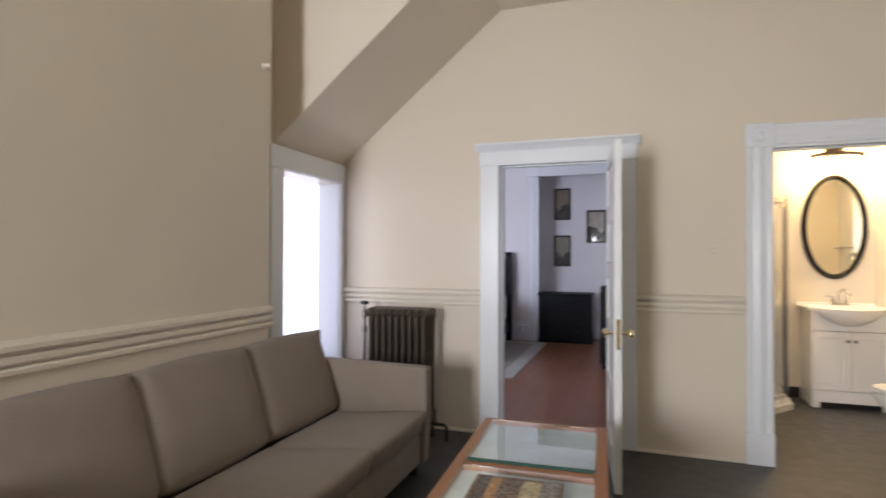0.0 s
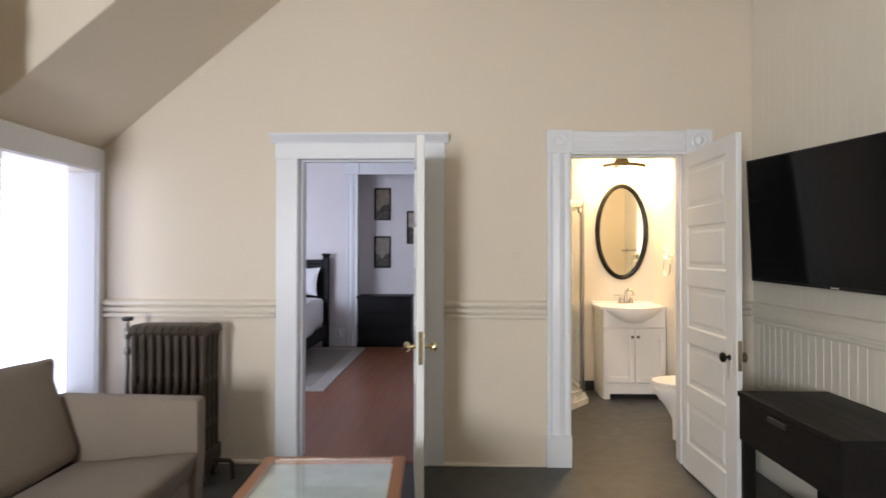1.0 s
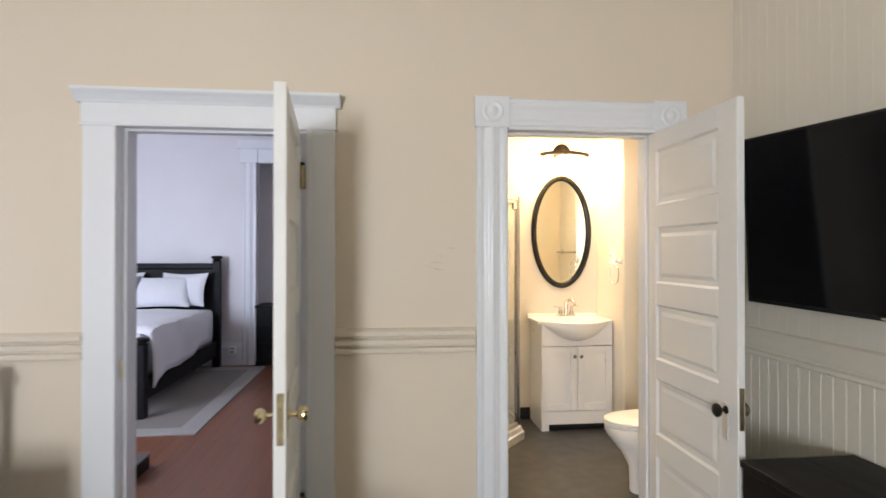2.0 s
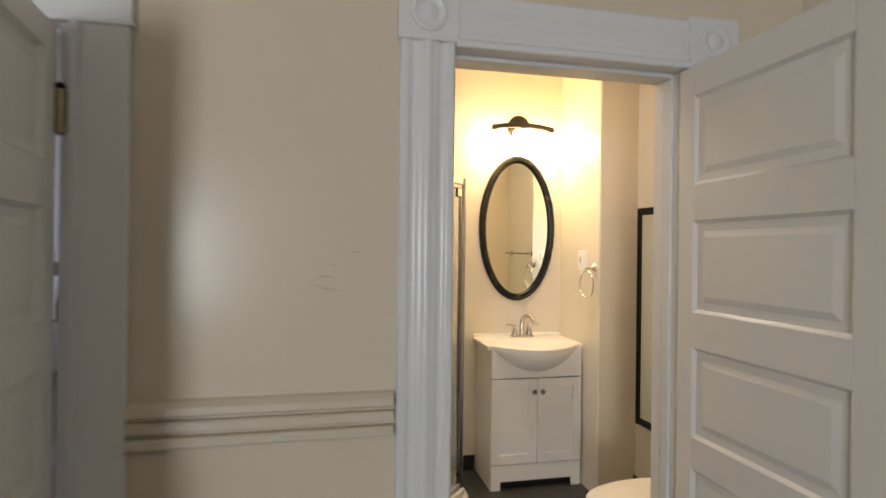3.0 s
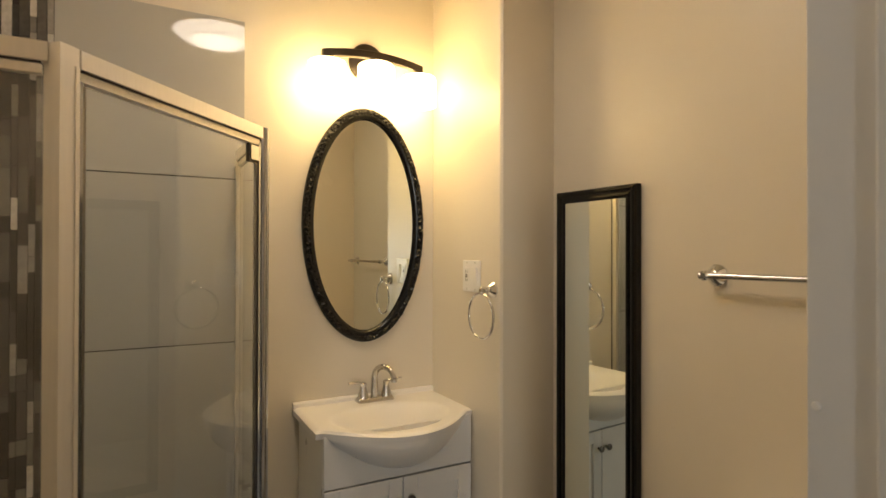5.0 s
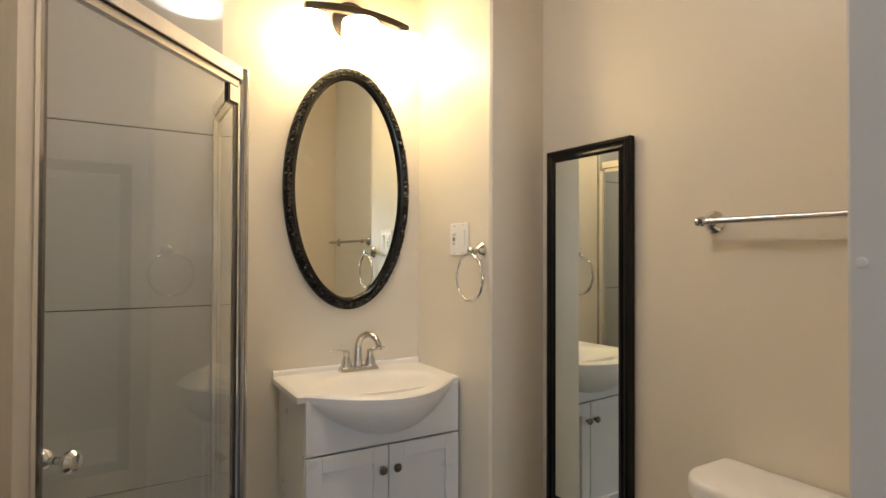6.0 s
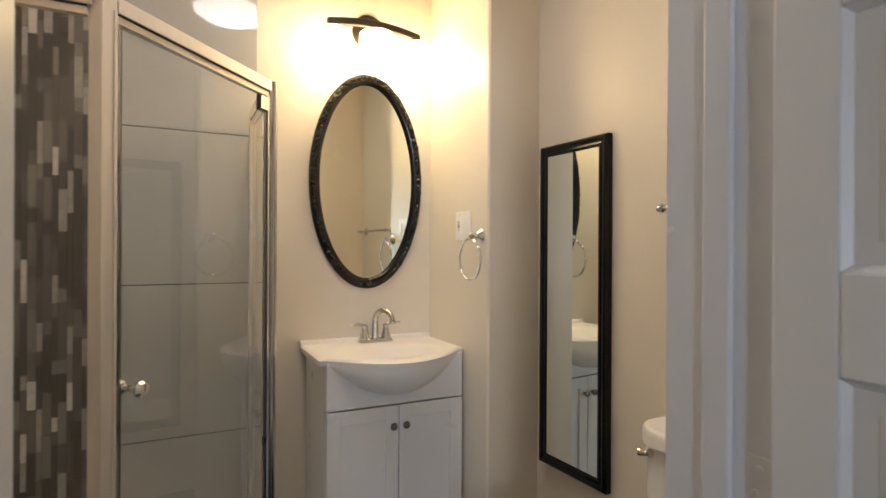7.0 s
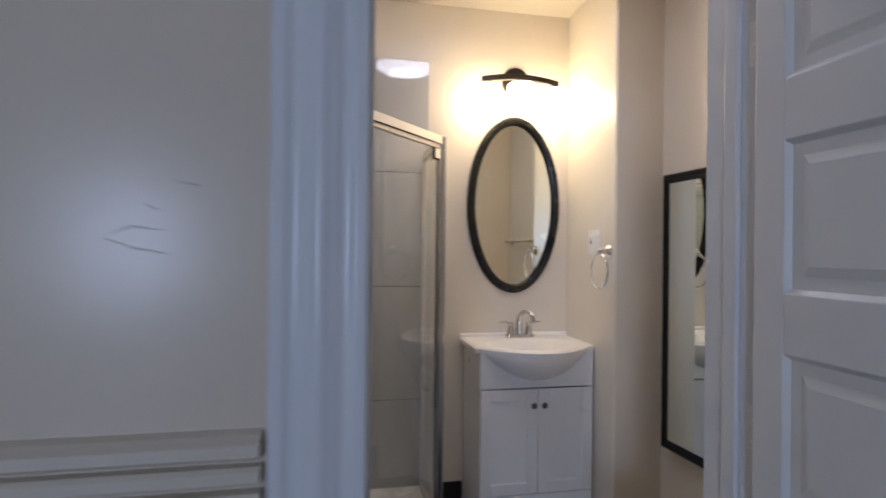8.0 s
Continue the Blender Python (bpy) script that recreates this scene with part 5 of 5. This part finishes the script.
def pillow(loc, w, h, t, lean, turn, material, label):
    d = thing("pillow", loc, label, "pillow", group="pillows on the bed")
    bm = bmesh.new()
    n = 18
    for side in (1, -1):
        g = []
        for i in range(n + 1):
            row = []
            for j in range(n + 1):
                u, v = i / n * 2 - 1, j / n * 2 - 1
                th = t * (max(0, 1 - u * u) * max(0, 1 - v * v)) ** 0.5
                k = 1 + 0.05 * (u * u * v * v)
                pin = 1 - 0.06 * (1 - v * v) * abs(u) ** 6
                row.append(bm.verts.new((u * w * k * pin, side * th + 0.004 * noise.noise(Vector((u * 3, v * 3, loc[0] * 7))), v * h * k * (1 - 0.06 * (1 - u * u) * abs(v) ** 6))))
            g.append(row)
        for i in range(n):
            for j in range(n):
                bm.faces.new((g[i][j], g[i + 1][j], g[i + 1][j + 1], g[i][j + 1]))
    bmesh.ops.remove_doubles(bm, verts=bm.verts, dist=0.006)
    m = Matrix.Translation(loc) @ Matrix.Rotation(radians(turn), 4, "Z") @ Matrix.Rotation(radians(lean), 4, "X")
    part("cover", turned(bm, m), material, d, smooth=True)


def dresser():
    x0, x1, y0, y1, zt = -1.335, -0.50, 8.46, 8.90, 0.765
    d = thing("dresser", ((x0 + x1) / 2, (y0 + y1) / 2, 0), "black wooden dresser below three framed pictures", "dresser")
    part("body", box(x0 + 0.02, x1 - 0.02, y0 + 0.02, y1, 0.06, zt - 0.0305, 0.003), BLACKWOOD, d)
    part("top", box(x0, x1, y0, y1, zt - 0.03, zt, 0.006), BLACKWOOD, d)
    part("plinth", box(x0 + 0.01, x1 - 0.01, y0 + 0.01, y1, 0, 0.0595, 0.004), BLACKWOOD, d)
    for r in range(3):
        z = 0.08 + r * 0.218
        dr = part("drawer", box(x0 + 0.035, x1 - 0.035, y0 + 0.006, y0 + 0.0195, z, z + 0.205, 0.003), BLACKWOOD, d)
        for x in (x0 + 0.22, x1 - 0.22):
            part("knob", lathe([(0.008, 0), (0.008, -0.012), (0.015, -0.018), (0.010, -0.026)], (x, y0 + 0.006, z + 0.10), "y", 12), BRONZE, dr, smooth=True)


def chest():
    d = thing("chest", (-0.06, 6.85, 0), "tall black wooden chest beside the bedroom doorway", "chest")
    part("body", box(-0.29, 0.155, 6.62, 7.10, 0.05, 0.945, 0.004), BLACKWOOD, d)
    part("top", box(-0.30, 0.155, 6.61, 7.11, 0.9455, 0.972, 0.005), BLACKWOOD, d)
    part("plinth", box(-0.28, 0.155, 6.63, 7.09, 0, 0.0495, 0.003), BLACKWOOD, d)
    for r in range(4):
        part("drawer", box(-0.304, -0.2905, 6.64, 7.08, 0.07 + r * 0.215, 0.27 + r * 0.215, 0.003), BLACKWOOD, d)


def picture(x0, x1, z0, z1, dark, pale, seed):
    d = thing("framed_picture", ((x0 + x1) / 2, 9.10, z0), "dark framed sepia landscape print on the wall", "picture", group="pictures over the dresser")
    w = 0.022
    y = 9.099
    for a, b, lo, hi in ((x0, x0 + w, z0, z1), (x1 - w, x1, z0, z1), (x0 + w, x1 - w, z0, z0 + w), (x0 + w, x1 - w, z1 - w, z1)):
        part("frame", box(a, b, y - 0.022, y, lo, hi, 0.003), BLACKWOOD, d)
    part("print", box(x0 + w, x1 - w, y - 0.008, y - 0.002, z0 + w, z1 - w), mat("dark_print", dark, 0.25, mottle=0.6, mottle_scale=9, grain=0.3, grain_scale=40, coat=0.6), d, "dark toned print")
    h = z1 - z0
    lo = z0 + h * 0.42
    pts = [(x0 + w + 0.004, z1 - w - 0.004), (x1 - w - 0.004, z1 - w - 0.004)]
    k = 8
    for i in range(k + 1):
        u = i / k
        pts.append((x1 - w - 0.004 - u * (x1 - x0 - 2 * w - 0.008), lo + 0.05 * math.sin(u * 5 + seed) + 0.02 * math.sin(u * 13 + seed * 2)))
    part("printed_sky", prism(pts, "y", y - 0.0105, y - 0.0085), mat("pale_print", pale, 0.25, mottle=0.35, mottle_scale=14, coat=0.6), d, "paler printed sky")


def rug():
    d = thing("rug", (-2.5, 7.0, 0), "grey-brown woven rug with a pale border on the floorboards", "rug")
    x0, x1, y0, y1 = -3.9, -1.175, 5.78, 8.36
    w = 0.17
    part("field", box(x0 + w, x1 - w, y0 + w, y1 - w, 0.0005, 0.0105), RUG, d)
    for a, b, lo, hi in ((x0, x0 + w, y0, y1), (x1 - w, x1, y0, y1), (x0 + w, x1 - w, y0, y0 + w), (x0 + w, x1 - w, y1 - w, y1)):
        part("border", box(a, b, lo, hi, 0.0005, 0.012, 0.003), RUGEDGE, d, "pale woven border")


def step_stool():
    d = thing("storage_box", (-1.45, 4.98, 0), "low dark grey box on the bedroom floor", "storage box")
    part("body", box(-1.72, -1.25, 4.80, 5.125, 0.0005, 0.088, 0.006), ESPRESSO, d)
    part("lid", box(-1.725, -1.245, 4.795, 5.13, 0.0885, 0.102, 0.004), mat("grey_box_lid", (0.16, 0.155, 0.15), 0.6, mottle=0.15), d, "grey flat lid")


def outlet_box():
    d = thing("outlet_box", (-1.60, 8.52, 0.20), "small beige outlet box on the bedroom baseboard", "outlet")
    part("box", box(-1.66, -1.575, 8.478, 8.5235, 0.15, 0.255, 0.004), PLASTIC, d)
    for z in (0.18, 0.222):
        part("socket", box(-1.640, -1.595, 8.4765, 8.4785, z - 0.012, z + 0.012, 0.0005), RUGEDGE, d)


bed()
bedding()
outlet_box()
pillow((-2.33, 8.09, 0.975), 0.31, 0.20, 0.085, -32, 10, LINEN, "plump white cotton bed pillow")
pillow((-2.13, 8.235, 0.995), 0.29, 0.20, 0.075, -14, -14, LINEN, "plump white cotton bed pillow behind another")
pillow((-2.80, 7.98, 0.985), 0.25, 0.20, 0.09, -30, 6, PILLOWGREY, "grey woven throw pillow on the bed")
pillow((-2.92, 8.22, 1.005), 0.32, 0.20, 0.10, -18, -4, LINEN, "plump white cotton bed pillow")
pillow((-3.20, 8.10, 0.985), 0.28, 0.19, 0.10, -22, 2, LINEN, "plump white cotton bed pillow")
dresser()
chest()
picture(-1.166, -0.898, 1.94, 2.462, (0.035, 0.030, 0.024), (0.20, 0.16, 0.11), 0.4)
picture(-1.166, -0.898, 1.172, 1.684, (0.040, 0.036, 0.030), (0.24, 0.21, 0.17), 2.1)
picture(-0.640, -0.335, 1.56, 2.092, (0.030, 0.026, 0.022), (0.34, 0.29, 0.24), 4.0)
rug()
step_stool()


def wall_bracket():
    d = thing("wall_bracket", (-3.14, 8.55, 2.47), "small dark metal bracket on the wall above the bed", "bracket")
    part("plate", lathe([(0.022, 0), (0.022, -0.006), (0.010, -0.010), (0.008, -0.05)], (-3.14, 8.55, 2.47), "y", 14), BRONZE, d, smooth=True)
    part("arm", tube([(-3.24, 8.50, 2.468), (-3.12, 8.50, 2.47), (-3.075, 8.50, 2.47)], [0.008, 0.009, 0.012], 10), BRONZE, d, smooth=True)


wall_bracket()

# ---- pieces of walls and floors ----


def shared(name, mesh, parent, loc):
    ob = new(name, mesh)
    ob.parent = parent
    ob.location = loc
    return ob


def piece_mesh(name, sx, sy, sz, bevel, material):
    bm = box(-sx / 2, sx / 2, -sy / 2, sy / 2, -sz / 2, sz / 2, bevel, 1)
    bmesh.ops.recalc_face_normals(bm, faces=bm.faces)
    me = bpy.data.meshes.new(name)
    bm.to_mesh(me)
    bm.free()
    me.materials.append(material)
    return me


wall_e = bpy.data.objects["wall_east"]
BW = 0.062
low = piece_mesh("beadboard", 0.011, BW - 0.0006, 0.831, 0.003, BOARD)
high = piece_mesh("beadboard", 0.011, BW - 0.0004, TOP - 1.087, 0.0009, BOARD)
structure("trim_east", box(EX - 0.006, EX + 0.0115, 2.70, 2.854, 0.131, 0.954, 0.003), BOARD, "wide flat painted board on the beadboard wall", "trim")
structure("trim_east", box(EX - 0.006, EX + 0.0115, 2.70, 2.854, 1.088, 3.19, 0.003), BOARD, "wide flat painted board on the beadboard wall", "trim")
count = int((N - SY - 0.01) / BW)
for i in range(count):
    y = N - 0.004 - (i + 0.5) * BW
    shared("beadboard", low, wall_e, (EX + 0.006, y, 0.131 + 0.4155))
    shared("beadboard", high, wall_e, (EX + 0.006, y, 1.087 + (TOP - 1.087) / 2 - 0.002))

# bedroom floorboards
PW = 0.085
lengths = (1.35, 1.8, 1.1, 1.6)
boards = {q: piece_mesh("floorboard", PW - 0.0004, q - 0.0004, 0.0158, 0.0004, PLANK) for q in lengths}
rng = random.Random(4)
for i in range(26):
    x = 0.155 - (i + 0.5) * PW
    y = 4.052 if not (LD[0] < x < LD[1]) else 3.97
    while y < 9.09:
        q = rng.choice(lengths)
        if y + q > 9.095:
            q = min(lengths, key=lambda v: abs(v - (9.095 - y)))
        shared("floorboard", boards[q], bed_floor, (x, y + q / 2, -0.008))
        y += q
bm = bmesh.new()
for i in range(26, 54):
    x = 0.155 - (i + 0.5) * PW
    box(x - PW / 2 + 0.0008, x + PW / 2 - 0.0008, 4.052, 9.09, -0.0159, -0.0002, bm=bm)
tagged(part("floorboards_rest", bm, PLANK, bed_floor), kind="stuff")

# shower wall tiles
wall_b = bpy.data.objects["wall_bath_back"]
wall_l = bpy.data.objects["wall_bath_west"]
ZJ = (0.0, 0.564, 1.173, 1.786, 2.392)
part("tile_grout", box(0.441, 1.366, BY - 0.005, BY - 0.0003, 0.0, 2.39), GROUT, wall_b)
part("tile_grout", box(0.4403, 0.4445, 4.90, BY - 0.006, 0.0, 2.39), GROUT, wall_l)
for a, b in zip(ZJ, ZJ[1:]):
    h = b - a - 0.004
    t = piece_mesh("wall_tile", 0.597, 0.007, h, 0.0006, TILE)
    shared("wall_tile", t, wall_b, (1.0675, BY - 0.0086, (a + b) / 2))
    t2 = piece_mesh("wall_tile", 0.007, 0.505, h, 0.0006, TILE)
    for y in (5.158, 5.667):
        shared("wall_tile", t2, wall_l, (0.4482, y, (a + b) / 2))
strips = {(w, q): piece_mesh("mosaic_tile", w - 0.0014, 0.007, q - 0.0016, 0.0006, MOSAIC) for w in (0.0185, 0.0275) for q in (0.052, 0.104, 0.156)}
rng = random.Random(11)
x = 0.768
for c in range(13):
    w = 0.0275 if c % 2 else 0.0185
    x -= w
    z = 0.02 + 0.052 * rng.random()
    while z < 2.34:
        q = rng.choice((0.052, 0.104, 0.156, 0.156) if c % 2 else (0.052, 0.104, 0.104, 0.156))
        if z + q > 2.392:
            q = 0.052
        shared("mosaic_tile", strips[w, q], wall_b, (x + w / 2, BY - 0.0086 - 0.0015 * rng.random(), z + q / 2))
        z += q

# scuffs on the glossy wall between the doorways
SCUFF = mat("scuffed_paint", (0.60, 0.52, 0.425), 0.32, spec=0.32, mottle=0.2, mottle_scale=60)
for pts in (((0.525, 1.385), (0.560, 1.402), (0.606, 1.396)), ((0.522, 1.383), (0.566, 1.368), (0.612, 1.360)), ((0.578, 1.436), (0.600, 1.426)), ((0.618, 1.472), (0.660, 1.466))):
    bm = bmesh.new()
    fine = []
    for (xa, za), (xb, zb) in zip(pts, pts[1:]):
        fine += [(xa + (xb - xa) * k / 6, za + (zb - za) * k / 6 + 0.002 * noise.noise(Vector((xa * 40, k * 0.7, za * 30)))) for k in range(7)]
    fine = [p for k, p in enumerate(fine) if k == 0 or p[0] - fine[k - 1][0] > 1e-4]
    rows = []
    for k, (px, pz) in enumerate(fine):
        t = 0.0017 * math.sin(math.pi * (k + 0.3) / len(fine)) + 0.0003
        rows.append([bm.verts.new((px, N - e, pz + g * t)) for e, g in ((0.0, -1), (0.0008, -0.6), (0.0008, 0.6), (0.0, 1))])
    for a, b in zip(rows, rows[1:]):
        for k in range(3):
            bm.faces.new((a[k], b[k], b[k + 1], a[k + 1]))
    part("scuff", bm, SCUFF, bpy.data.objects["wall_north"], "brownish scuff in the paint")
